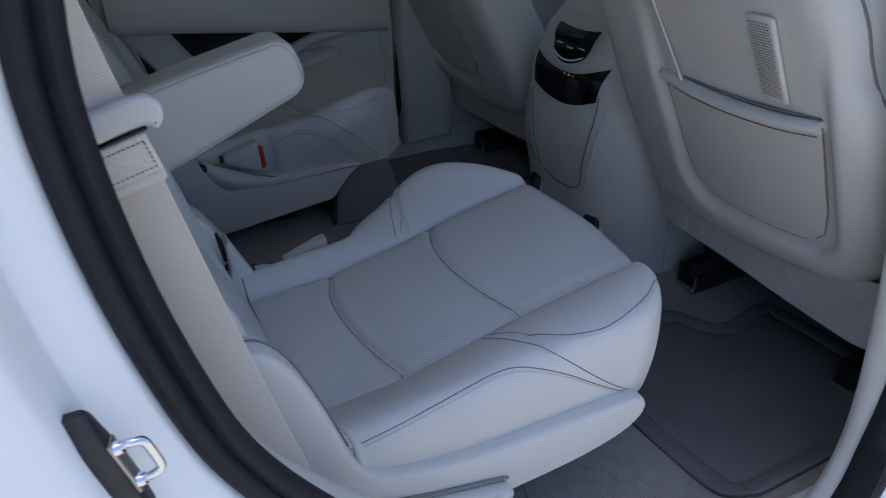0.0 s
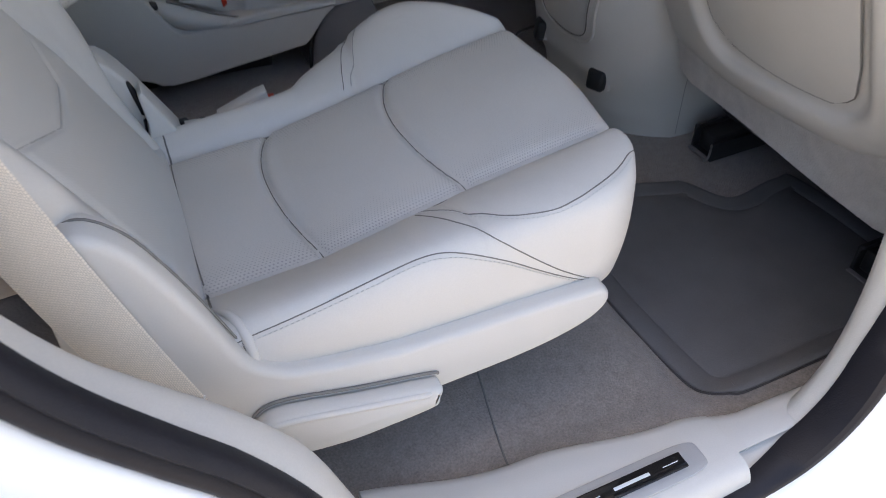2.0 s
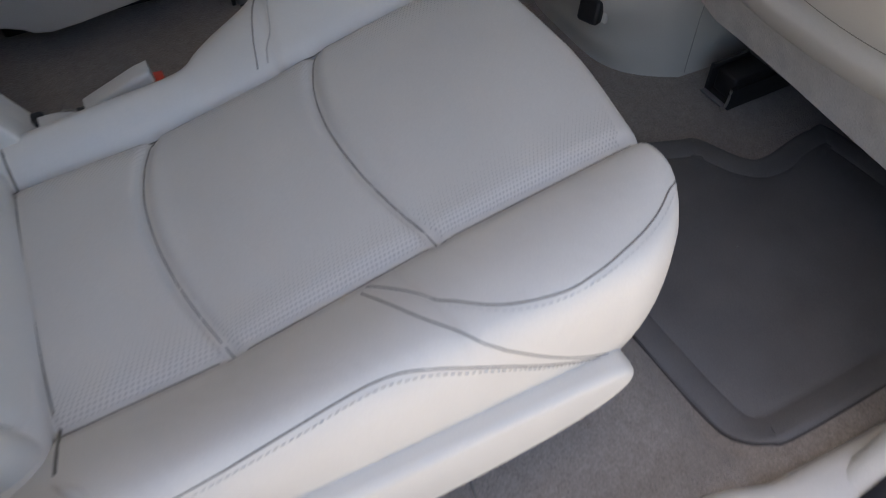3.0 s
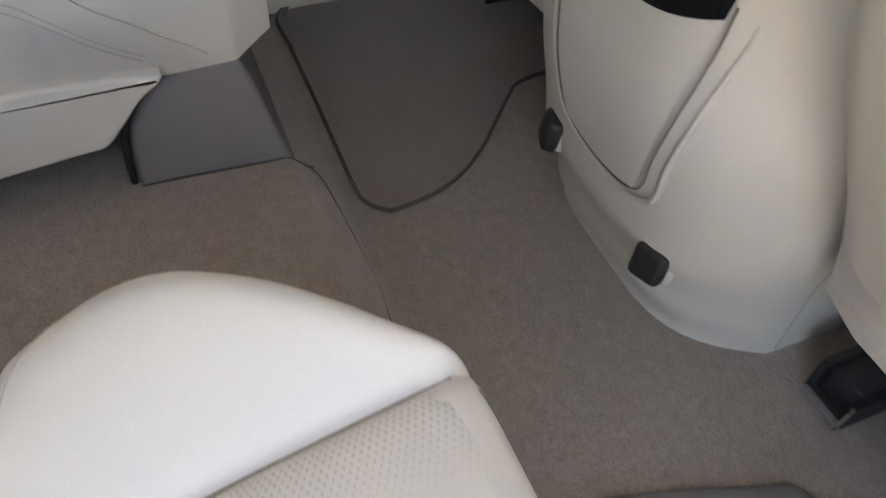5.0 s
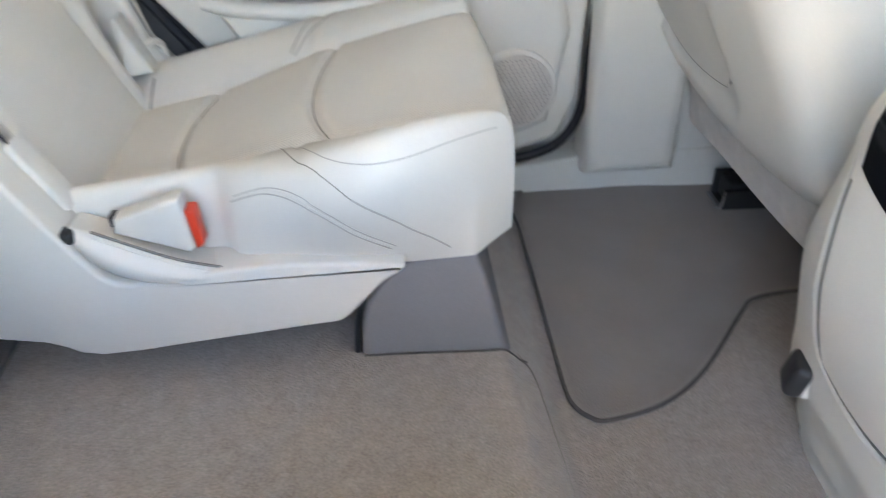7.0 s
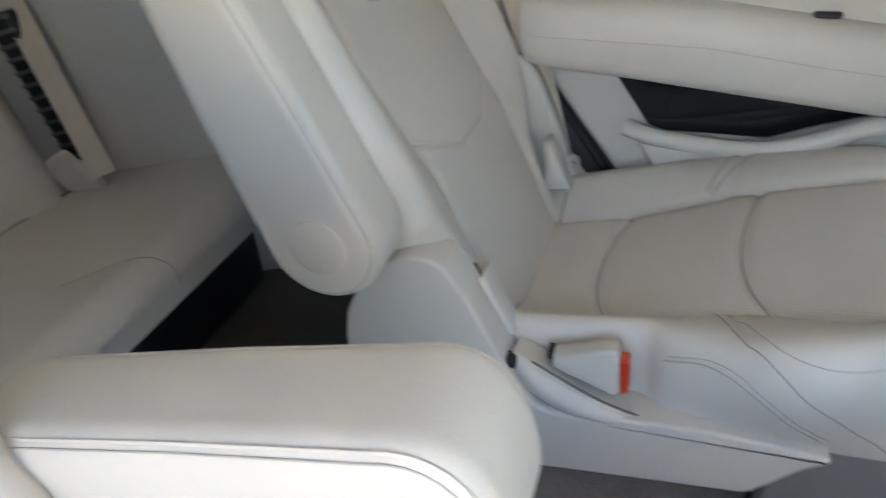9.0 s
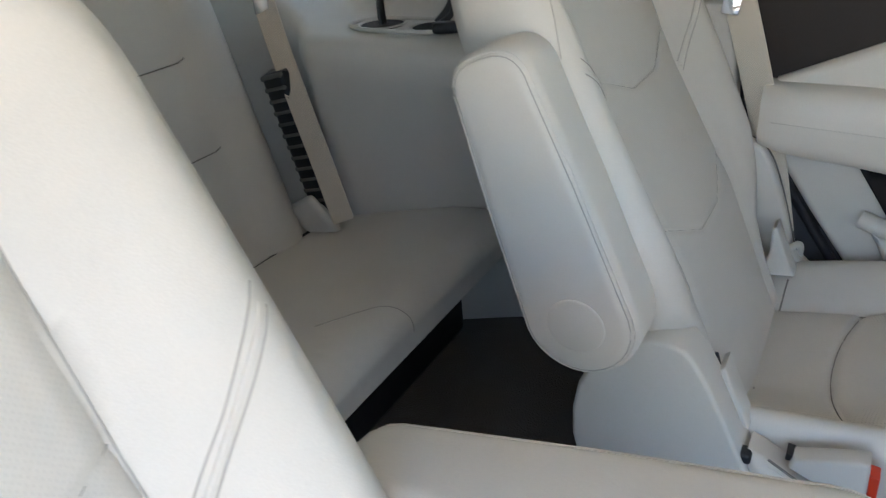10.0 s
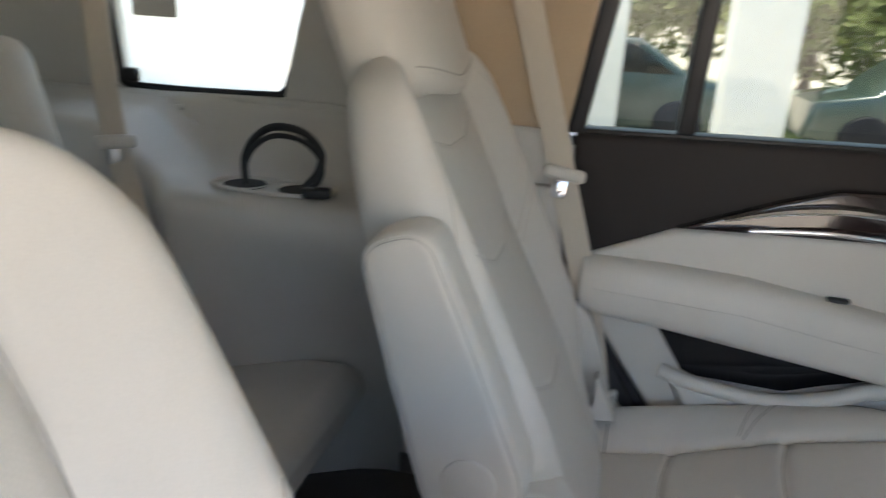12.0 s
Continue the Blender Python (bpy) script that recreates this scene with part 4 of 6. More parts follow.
    groove(laid([(0.240, -0.153, 0.356), (0.252, -0.182, 0.370), (0.266, -0.208, 0.376), (0.285, -0.229, 0.373), (0.309, -0.244, 0.357), (0.346, -0.248, 0.323), (0.377, -0.247, 0.295), (0.418, -0.243, 0.262)], 70))
    front = laid([(0.246, -0.146, 0.355), (0.280, -0.194, 0.376), (0.315, -0.224, 0.380), (0.361, -0.235, 0.378), (0.390, -0.233, 0.380), (0.419, -0.227, 0.382), (0.450, -0.216, 0.384), (0.474, -0.198, 0.384), (0.494, -0.168, 0.380), (0.506, -0.110, 0.372), (0.508, 0.0, 0.372), (0.506, 0.10, 0.374), (0.498, 0.150, 0.382)], 110)
    groove(front)
    part("stitching", stitches([tree.find_nearest(p + Vector((0.001, -inward * 0.0050, -0.002)))[0] for p in front]), THREAD, cush)
    groove(laid([(0.254, 0.142, 0.362), (0.264, 0.180, 0.374), (0.280, 0.222, 0.382), (0.305, 0.252, 0.383), (0.337, 0.272, 0.362)]), 0.0007)
    groove(laid([(0.337, 0.272, 0.362), (0.375, 0.268, 0.326), (0.408, 0.250, 0.288), (0.434, 0.232, 0.256)]), 0.0012, SOFT_SEAM)
    groove(laid([(0.268, 0.146, 0.362), (0.280, 0.180, 0.378), (0.296, 0.220, 0.390), (0.318, 0.252, 0.396), (0.350, 0.266, 0.396), (0.392, 0.262, 0.398), (0.440, 0.230, 0.398), (0.480, 0.190, 0.388)], 60), 0.0008, SOFT_SEAM)
    in_hem = [(0.206, 0.215, 0.332), (0.228, 0.226, 0.344), (0.250, 0.235, 0.351), (0.280, 0.252, 0.349), (0.310, 0.262, 0.331), (0.338, 0.258, 0.303), (0.372, 0.240, 0.270)]
    groove(laid(in_hem), 0.0010, SOFT_SEAM)
    groove(laid([(x + 0.005, w, z + 0.007) for x, w, z in in_hem]), 0.0008, SOFT_SEAM)
    part("stitching", stitches([p + Vector((0, inward * 0.0004, 0)) for p in laid([(x + 0.002, w, z + 0.0035) for x, w, z in in_hem])]), THREAD, cush)
    # outer and inner plastic shields
    outer = [(0.434, 0.241), (0.427, 0.259), (0.395, 0.267), (0.24, 0.275), (0.168, 0.280), (0.085, 0.297), (0.048, 0.313), (0.024, 0.345), (0.008, 0.40), (-0.010, 0.452), (-0.030, 0.496), (-0.056, 0.520), (-0.085, 0.510), (-0.103, 0.44), (-0.105, 0.30), (-0.07, 0.215), (-0.02, 0.190), (0.214, 0.194), (0.32, 0.197), (0.385, 0.207), (0.420, 0.222)]
    inner = [(0.384, 0.256), (0.352, 0.262), (0.30, 0.266), (0.24, 0.268), (0.14, 0.260), (0.080, 0.256), (0.052, 0.285), (0.020, 0.35), (-0.015, 0.42), (-0.045, 0.450), (-0.10, 0.440), (-0.160, 0.36), (-0.162, 0.25), (-0.11, 0.200), (-0.02, 0.178), (0.03, 0.155), (0.16, 0.166), (0.28, 0.178), (0.310, 0.182), (0.332, 0.203), (0.358, 0.232), (0.378, 0.246)]
    def shield(outline, w0, w1, name, r=0.014):
        b = prism([(p.x, p.y) for p in smooth_line([(*q, 0) for q in outline], 60, closed=True)], w0, w1, r, 4)
        for v in b.verts:
            v.co = place(v.co.x, v.co.y, v.co.z)
        return part(name, b, PLASTIC, seat, "smooth shale plastic side shield")
    shield(outer, -0.264, -0.222, "outer_shield", 0.009)
    shield(inner, 0.190, 0.247, "inner_shield", 0.006)
    lever = prism([(p.x, p.y) for p in smooth_line([(0.012, 0.245, 0), (0.024, 0.264, 0), (0.05, 0.267, 0), (0.12, 0.247, 0), (0.196, 0.228, 0), (0.211, 0.222, 0), (0.208, 0.208, 0), (0.200, 0.196, 0), (0.14, 0.193, 0), (0.098, 0.194, 0), (0.045, 0.205, 0), (0.022, 0.226, 0)], 48, closed=True)], -0.288, -0.262, 0.008, 3)
    for v in lever.verts:
        v.co = place(v.co.x, v.co.y, v.co.z)
    lv = part("fold_lever", lever, PLASTIC, seat, "long shale plastic lever")
    part("lever_lip", tube([place(p.x, -0.2855, p.y) for p in smooth_line([(0.016, 0.246, 0), (0.026, 0.259, 0), (0.05, 0.261, 0), (0.12, 0.242, 0), (0.186, 0.2245, 0), (0.198, 0.221, 0)], 30)], [0.0040 * min(1, 0.15 + (29 - i) / 5) for i in range(30)], 8), PLASTIC, lv)
    part("lever_gap", tube([place(p.x, -0.2655, p.y) for p in smooth_line([(0.008, 0.246, 0), (0.022, 0.268, 0), (0.05, 0.272, 0), (0.12, 0.252, 0), (0.200, 0.232, 0), (0.213, 0.226, 0)], 30)], 0.0019, 8), GROOVE, seat, "dark slot above the lever")
    part("shield_gap", tube([place(p.x, -0.238, p.y) for p in smooth_line([(0.026, 0.344, 0), (0.009, 0.400, 0), (-0.009, 0.452, 0), (-0.029, 0.496, 0), (-0.056, 0.5205, 0), (-0.085, 0.511, 0)], 30)], 0.0013, 6), GROOVE, seat)
    # base under the cushion
    part("seat_base", placed(rbox((0.34, 0.28, 0.14), 0.03, 3), pose(x0 + 0.15, yc, 0.215)), BLACK, seat, "dark seat frame")
    part("rail", placed(rbox((0.30, 0.035, 0.13), 0.008), pose(x0 + 0.10, yc + 0.12, 0.160)), BLACK, seat, "dark floor rail")
    part("rail", placed(rbox((0.30, 0.035, 0.13), 0.008), pose(x0 + 0.10, yc - 0.12, 0.160)), BLACK, seat, "dark floor rail")
    # buckle
    def bx(cx, w, cz, size, r, ry=0):
        return placed(rbox(size, r, 3), pose(cx + x0, yc + inward * w, cz, 0, ry, 0))
    def plate(outline, w0, w1, r):
        m = prism(outline, w0, w1, r, 3)
        for v in m.verts:
            v.co = place(v.co.x, v.co.y, v.co.z)
        return m
    bk = part("buckle", plate([(0.084, 0.311), (0.087, 0.327), (0.146, 0.347), (0.159, 0.349), (0.161, 0.331), (0.163, 0.287), (0.156, 0.281)], 0.206, 0.232, 0.005), PLASTIC, seat, "shale plastic belt buckle")
    part("release", plate([(0.1605, 0.333), (0.1705, 0.332), (0.1725, 0.290), (0.164, 0.284)], 0.209, 0.230, 0.002), RED, bk, "red release button")
    part("guide", plate([(0.079, 0.313), (0.079, 0.325), (0.088, 0.324), (0.088, 0.313)], 0.202, 0.222, 0.003), BLACK, bk, "dark belt guide")
    up = smooth_line([(0.040, 0.228, 0.322), (0.062, 0.233, 0.317), (0.092, 0.236, 0.303), (0.139, 0.238, 0.280), (0.178, 0.236, 0.265), (0.210, 0.232, 0.254)], 30)
    low = smooth_line([(0.030, 0.222, 0.312), (0.042, 0.228, 0.290), (0.068, 0.233, 0.264), (0.110, 0.236, 0.249), (0.160, 0.236, 0.245), (0.210, 0.230, 0.245)], 30)
    def boot(i, v):
        if v < 0:
            p = up[i] + Vector((0, 0.035 * v, 0.004 * v))
        else:
            p = up[i].lerp(low[i], v) + Vector((0, 0.016 * math.sin(math.pi * v) ** 0.8 * math.sin(math.pi * min(1, (i + 2) / 31)), 0))
        return place(*p)
    part("boot", grid(boot, list(range(30)), [-1, -0.6, -0.25, -0.08] + spread(0, 1, 14)), LEATHER, seat, "folded leather boot round the buckle")
    part("boot_zip", tube([place(p.x, p.y + 0.0005, p.z + 0.001) for p in up[6:]], 0.0016, 6), GROOVE, seat)
    part("boot_edge", tube([place(p.x, p.y + 0.004, p.z - 0.005) for p in up[6:]], 0.0018, 6), LEATHER, seat)
    part("pivot_bolt", bx(0.038, 0.232, 0.314, (0.016, 0.02, 0.014), 0.004), BLACK, seat, "small black pivot")
    # backrest
    at = back_frame(lean)
    bb = back_mesh(at, place)
    btree = BVHTree.FromBMesh(bb)
    back = part("backrest", bb, LEATHER, seat, "pale shale leather backrest with bolsters")
    nrm = Vector(at(0, 0, 1)) - Vector(at(0, 0, 0))
    way = (-nrm.x, 0, -nrm.z)
    def on_back(hw):
        out = []
        for h, w in hw:
            p = Vector(place(*at(h, w, 0.2)))
            hit = on_surface(btree, p, way)
            if hit:
                out.append(hit)
        return out
    def seam_b(hw, r=0.0010):
        pts = on_back(hw)
        if len(pts) > 2:
            part("seam", tube(pts, r * 0.85, 5), SOFT_SEAM, back)
        return pts
    for f in back_seams:
        seam_b([(f(w), w) for w in spread(-back_ins(f(0.15)) + 0.002, back_ins(f(0.15)) - 0.002, 40)], 0.0009)
    for sgn in (-1, 1):
        seam_b([(h, sgn * back_ins(h)) for h in spread(0.0, 0.63, 50)], 0.0009)
        # double stitched seam across the bolster
        for line in (((0.345, 0.148), (0.368, 0.169), (0.386, 0.186), (0.409, 0.205), (0.440, 0.231)), ((0.330, 0.150), (0.366, 0.180), (0.389, 0.201), (0.424, 0.233))):
            seam_b([(p.x, sgn * p.y) for p in smooth_line([(*q, 0) for q in line], 30)], 0.0010)
        part("seam_bead", tube(on_back([(p.x, sgn * p.y) for p in smooth_line([(0.338, 0.149, 0), (0.367, 0.175, 0), (0.399, 0.203, 0), (0.428, 0.229, 0)], 30)]), [0.0028 * min(1, (29 - i) / 8 + 0.1) for i in range(30)], 8, flat=0.5), LEATHER, back, "raised leather bead on the bolster")
        if inward < 0:
            seam_b([(p.x, sgn * p.y) for p in smooth_line([(0.615, 0.195, 0), (0.57, 0.222, 0), (0.50, 0.236, 0), (0.448, 0.246, 0)], 24)], 0.0007)
    # perforated middle of the backrest, three panels between the chevrons
    for lo, hi in ((lambda w: 0.012, lambda w: back_seams[2](w) - 0.0018), (lambda w: back_seams[2](w) + 0.0018, lambda w: back_seams[1](w) - 0.0018), (lambda w: back_seams[1](w) + 0.0018, lambda w: back_seams[0](w) - 0.0018)):
        def fnb(u, w, lo=lo, hi=hi):
            ww = w * 0.15
            h = lo(ww) + (hi(ww) - lo(ww)) * u
            ww = w * (back_ins(h) - 0.003)
            return place(*at(h, ww, back_front(h, ww) + 0.0008))
        part("back_insert", grid(fnb, spread(0, 1, 60), spread(-1, 1, 41), uv=lambda u, w, lo=lo, hi=hi: (lo(w * 0.15) + (hi(w * 0.15) - lo(w * 0.15)) * u, w * 0.15)), PERF_BACK, back, "perforated leather panel")
    # headrest
    def head():
        rings = []
        for k in range(25):
            t = k / 24
            low, high = max(0, 1 - t / 0.10), max(0, (t - 0.70) / 0.31)
            r = math.sqrt(max(0.02, 1 - low ** 2 * 0.35)) * math.sqrt(max(0.02, 1 - high ** 2))
            hw, dp = 0.172 * (0.25 + 0.75 * r), 0.062 * r
            ring = []
            for j in range(36):
                a = 2 * math.pi * j / 36
                ca, sa = math.cos(a), math.sin(a)
                w = hw * math.copysign(abs(ca) ** 0.6, ca)
                h = 0.596 + 0.24 * t + 0.022 * (1 - t) * min(1, (abs(w) / 0.15) ** 1.5)
                ring.append(place(*at(h, w, -0.044 + dp * math.copysign(abs(sa) ** 0.7, sa) + 0.012 * t)))
            rings.append(ring)
        return loft(rings)
    hb = head()
    ht = BVHTree.FromBMesh(hb)
    hr = part("headrest", hb, LEATHER, seat, "padded leather headrest")
    for up, r in ((0.0, 0.0012), (-0.006, 0.0)):
        line = []
        for w in spread(-0.145, 0.145, 40):
            hit = on_surface(ht, place(*at(0.618 + up + 0.028 * (abs(w) / 0.15) ** 1.3, w, 0.2)), way)
            if hit:
                line.append(hit)
        if r:
            part("seam", tube(line, r, 5), SOFT_SEAM, hr)
        else:
            part("stitching", stitches([p + nrm * 0.0004 for p in line], lift=(0, 0, 0)), THREAD, hr)
    # arm
    ang = arm_angle
    arm = part("armrest", armrest_mesh(arm_pivot, ang, place), LEATHER, seat, "padded leather armrest with piped edge")
    for face in (1, -1):
        part("piping", arm_piping(arm_pivot, ang, place, 0.0045, face, 0.0012), LEATHER, arm)
        part("seam", arm_piping(arm_pivot, ang, place, 0.0080, face, 0.0007), SOFT_SEAM, arm)
    cap = prism([(arm_pivot[0] + 0.032 * math.cos(2 * math.pi * k / 28), arm_pivot[1] + 0.032 * math.sin(2 * math.pi * k / 28)) for k in range(28)], 0.314, 0.3205, 0.002, 2)
    for v in cap.verts:
        v.co = place(v.co.x, v.co.y, v.co.z)
    part("pivot_cap", cap, PLASTIC, arm, "round pivot cap")
    fold = [place(*p) for p in smooth_line([(0.006, -0.190, 0.343), (0.014, -0.199, 0.350), (0.023, -0.211, 0.3545), (0.030, -0.226, 0.354), (0.034, -0.239, 0.345), (0.035, -0.2465, 0.330), (0.037, -0.2485, 0.314), (0.043, -0.247, 0.303)], 36)]
    part("folded_flap", tube(fold, [0.0022 + 0.0034 * math.sin(math.pi * (i + 1) / 37) for i in range(36)], 10), LEATHER, seat, "folded leather flap at the cushion corner")
    part("flap_slit", tube([p + Vector((-0.0045, 0.0, -0.002)) for p in fold[8:30]], 0.0020, 6), GROOVE, seat)
    part("bight_strap", tube([place(*p) for p in smooth_line([(-0.012, 0.190, 0.318), (-0.004, 0.193, 0.362), (-0.012, 0.190, 0.415)], 14)], [0.002 + 0.004 * math.sin(math.pi * i / 13) for i in range(14)], 8), BLACK, seat, "dark slit beside the backrest hinge")
    for sgn in ((1,) if inward > 0 else (-1, 1)):
        wedge = prism([(-0.012, 0.320), (0.036, 0.326), (0.031, 0.338), (0.010, 0.385), (0.001, 0.408), (-0.005, 0.402), (-0.004, 0.36)], sgn * 0.168, sgn * 0.204, 0.004, 3)
        for v in wedge.verts:
            v.co = place(v.co.x, v.co.y, v.co.z)
        part("hinge_cover", wedge, LEATHER, seat, "leather wedge over the backrest hinge")
    # bight cover behind the cushion
    part("bight_cover", placed(rbox((0.05, 0.40, 0.05), 0.018, 3), pose(x0 - 0.022, yc, 0.318 - 0.3 * dip, 0, 20, 0)), LEATHER, seat)
    return seat


captains_chair(-0.46, 1, 0.0, radians(23.8), (-0.122, 0.540), radians(17.6), "pale shale leather captain's chair with its armrest lowered")
captains_chair(0.46, -1, 0.012, radians(24), (-0.136, 0.500), radians(110), "pale shale leather captain's chair with its armrest raised")

# ---------------------------------------------------------------- front seats and console
def front_seat(yc, label, far=False):
    s = thing("front_seat", (1.15, yc, 0.0), label, "car seat", "front seats")
    sg = -1 if not far else 1          # outer side
    RAIL_X = 0.985
    def fx(z):
        return float(np.interp(z, [0.10, 0.20, 0.26, 0.35, 0.58, 0.75, 0.95], [0.905, 0.892, 0.872, 0.829, 0.706, 0.615, 0.52]))
    def half(z, side):
        if side > 0:
            return lerp(z, [(0.262, 0.190), (0.28, 0.214), (0.30, 0.230), (0.33, 0.244), (0.36, 0.252), (0.44, 0.262), (0.55, 0.266), (0.60, 0.262), (0.625, 0.253), (0.645, 0.243), (0.68, 0.238), (0.95, 0.17)])
        return lerp(z, [(0.262, 0.240), (0.30, 0.262), (0.45, 0.270), (0.60, 0.258), (0.75, 0.245), (0.95, 0.17)])
    def pocket_mid(z):
        return 0.053 - 0.014 * max(0, min(1, (0.58 - z) / 0.24))
    def ridge(w, z):
        """Padded border round the pocket; w counts towards the door."""
        r = 0.05
        qx, qz = abs(w - pocket_mid(z)) - 0.146 + r, (0.338 + r) - z
        sd = math.hypot(max(qx, 0), max(qz, 0)) + min(max(qx, qz), 0) - r
        g = max(0, min(1, sd / 0.022))
        g = g * g * (3 - 2 * g) * (1 - 0.6 * max(0, min(1, (sd - 0.03) / 0.09)))
        return 0.016 * g * max(0, min(1, (0.72 - z) / 0.14))
    def shell(z, j):
        t = -1 + 2 * j / 80
        hw = half(z, t)
        w = hw * t
        e = hw - abs(w)
        d = 0.045 * (1 - math.sqrt(max(0, 1 - max(0, 1 - e / 0.050) ** 2))) + 0.010 * t * t
        sag = 0.020 * max(0, 1 - ((w + 0.06) / 0.24) ** 2) * max(0, min(1, (0.42 - z) / 0.14))
        return (fx(z - sag) + d - ridge(w, z), yc + sg * w, z - sag)
    rings = []
    for z in spread(0.265, 0.97, 90):
        front = [shell(z, j) for j in range(81)]
        hi, ho = half(z, -1), half(z, 1)
        x1 = front[-1][0]
        back = [(x1 + 0.05, yc + sg * (ho + 0.004), z), (x1 + 0.12, yc + sg * ho * 0.94, z), (x1 + 0.12, yc - sg * hi * 0.9, z), (front[0][0] + 0.05, yc - sg * hi, z)]
        if z < 0.30:
            k = min(1, (0.30 - z) / 0.036)
            front = [(x + 0.030 * (1 - math.sqrt(max(0, 1 - k * k))), y, zz) for x, y, zz in front]
        rings.append(front + back)
    part("back_shell", loft(rings if sg > 0 else [r[::-1] for r in rings]), PLASTIC, s, "shale soft-trimmed seat back")
    gap = [Vector(p) for p in rings[0][4:79:3]] + [Vector(r[80]) for r in rings[1:62:2]]
    part("shell_gap", tube(smooth_line(gap, 90), 0.0022, 6), GROOVE, s, "dark joint round the seat back shell")
    # pocket panel set into the padded border
    def panel(u, v):
        z = 0.344 + (0.572 - 0.344) * v
        w = lerp(v, [(0, 0.098), (0.06, 0.120), (0.16, 0.136), (0.40, 0.143), (1, 0.145)]) * u
        z -= 0.006 * (1 - u * u) * (1 - v)
        return (fx(z) - 0.003 - 0.006 * (1 - u * u), yc + sg * (pocket_mid(z) + w), z)
    PY = yc + sg * 0.053
    pk = part("pocket", grid(panel, spread(-1, 1, 30), spread(0, 1, 24)), LEATHER, s, "map pocket")
    def rim(t):
        if t < 0.25:
            return (-1, 1 - t * 4)
        if t < 0.75:
            return (-1 + (t - 0.25) * 4, 0)
        return (1, (t - 0.75) * 4)
    part("pocket_edge", tube([Vector(panel(*rim(t))) + Vector((0.001, 0, 0)) for t in spread(0, 1, 70)], 0.0013, 8), GROOVE, pk)
    hem = smooth_line([(fx(0.572) - 0.002, PY - 0.144, 0.572), (fx(0.568) - 0.008, PY - 0.08, 0.564), (fx(0.566) - 0.010, PY, 0.561), (fx(0.568) - 0.008, PY + 0.08, 0.564), (fx(0.572) - 0.002, PY + 0.144, 0.572)], 40)
    part("pocket_hem", tube(hem, [0.013 + 0.002 * math.sin(math.pi * i / 39) for i in range(40)], 10, flat=0.7), LEATHER, pk, "padded pocket hem")
    part("pocket_mouth", tube([p + Vector((0.004, 0, 0.0125)) for p in hem[1:-1]], 0.0030, 6), GROOVE, pk, "dark slit above the pocket hem")
    part("hem_seam", tube([p + Vector((0.001, 0, -0.0135)) for p in hem[1:-1]], 0.0010, 6), GROOVE, pk)
    # felt skirt below the shell
    def skirt(u, v):
        out = 0.5 - u * 0.5 if not far else 0.5 + u * 0.5
        low = 0.185 - 0.035 * out
        z = low + (0.30 - low) * v
        return (fx(z) + 0.016 + 0.08 * max(0, abs(u) - 0.80) + 0.004 * math.sin(3 * u) * (1 - v), yc + 0.264 * u, z)
    part("skirt", grid(skirt, spread(-1, 1, 40), spread(0, 1, 14)), SUEDE, s, "grey felt skirt")
    part("seat_cushion", placed(rbox((0.50, 0.48, 0.16), 0.05, 4), pose(1.20, yc, 0.26)), LEATHER, s)
    part("headrest", placed(rbox((0.10, 0.27, 0.17), 0.045, 4), pose(0.66, yc, 1.04, 0, -18, 0)), LEATHER, s)
    if not far:
        g = part("grille_frame", placed(rbox((0.008, 0.042, 0.135), 0.0035, 2), pose(fx(0.652) - 0.003, -0.620, 0.652, 0, -28, 0)), PLASTIC, s, "slim rounded grille frame")
        cells = bmesh.new()
        for i in range(7):
            for j in range(28):
                bmesh.ops.create_circle(cells, cap_ends=True, radius=0.0016, segments=6, matrix=pose(fx(0.652) - 0.0085, -0.620, 0.652, 0, -28, 0) @ pose(0, (i - 3.2) * 0.0044 + (0.0022 if j % 2 else 0), (j - 13.5) * 0.0043, 0, 90))
        part("grille", cells, GROOVE, g, smooth=False)
        part("pull_cord", tube(smooth_line([(fx(0.575) - 0.02, -0.452, 0.578), (fx(0.64) - 0.006, -0.430, 0.64), (fx(0.80) - 0.004, -0.405, 0.80)], 16), 0.0022, 6), LEATHER, s)
    for sy in (-0.222 * sg, 0.19 * sg):
        rail = part("rail", placed(prism([(-0.030, -0.004), (0.030, -0.004), (0.030, 0.036), (0.024, 0.038), (0.023, 0.004), (-0.023, 0.004), (-0.024, 0.046), (-0.018, 0.052), (-0.019, 0.058), (-0.030, 0.052)], 0.0, 0.42, 0.0012, 2), pose(RAIL_X, yc + sy, 0.0, 0, 0, -90)), BLACK, s, "dark open seat rail")
        part("slide", placed(rbox((0.38, 0.044, 0.042), 0.004), pose(RAIL_X + 0.200, yc + sy, 0.026)), BLACK, rail)
        part("rail_lip", tube(smooth_line([(RAIL_X - 0.001, yc + sy - 0.027, 0.036), (RAIL_X - 0.001, yc + sy - 0.027, 0.020), (RAIL_X - 0.004, yc + sy - 0.027, 0.004), (RAIL_X - 0.014, yc + sy - 0.028, 0.003)], 14), 0.0024, 8), STEEL, rail, "bright steel lip")
        part("rail_foot", placed(rbox((0.010, 0.056, 0.004), 0.0015), pose(RAIL_X - 0.005, yc + sy, 0.003)), RISER, rail, "grey foot plate")
    part("lower_frame", placed(rbox((0.40, 0.44, 0.10), 0.02), pose(1.2, yc, 0.14)), BLACK, s)
    return s


front_seat(-0.49, "front passenger seat with a map pocket on its shale back")
front_seat(0.49, "driver seat with a map pocket on its shale back", True)

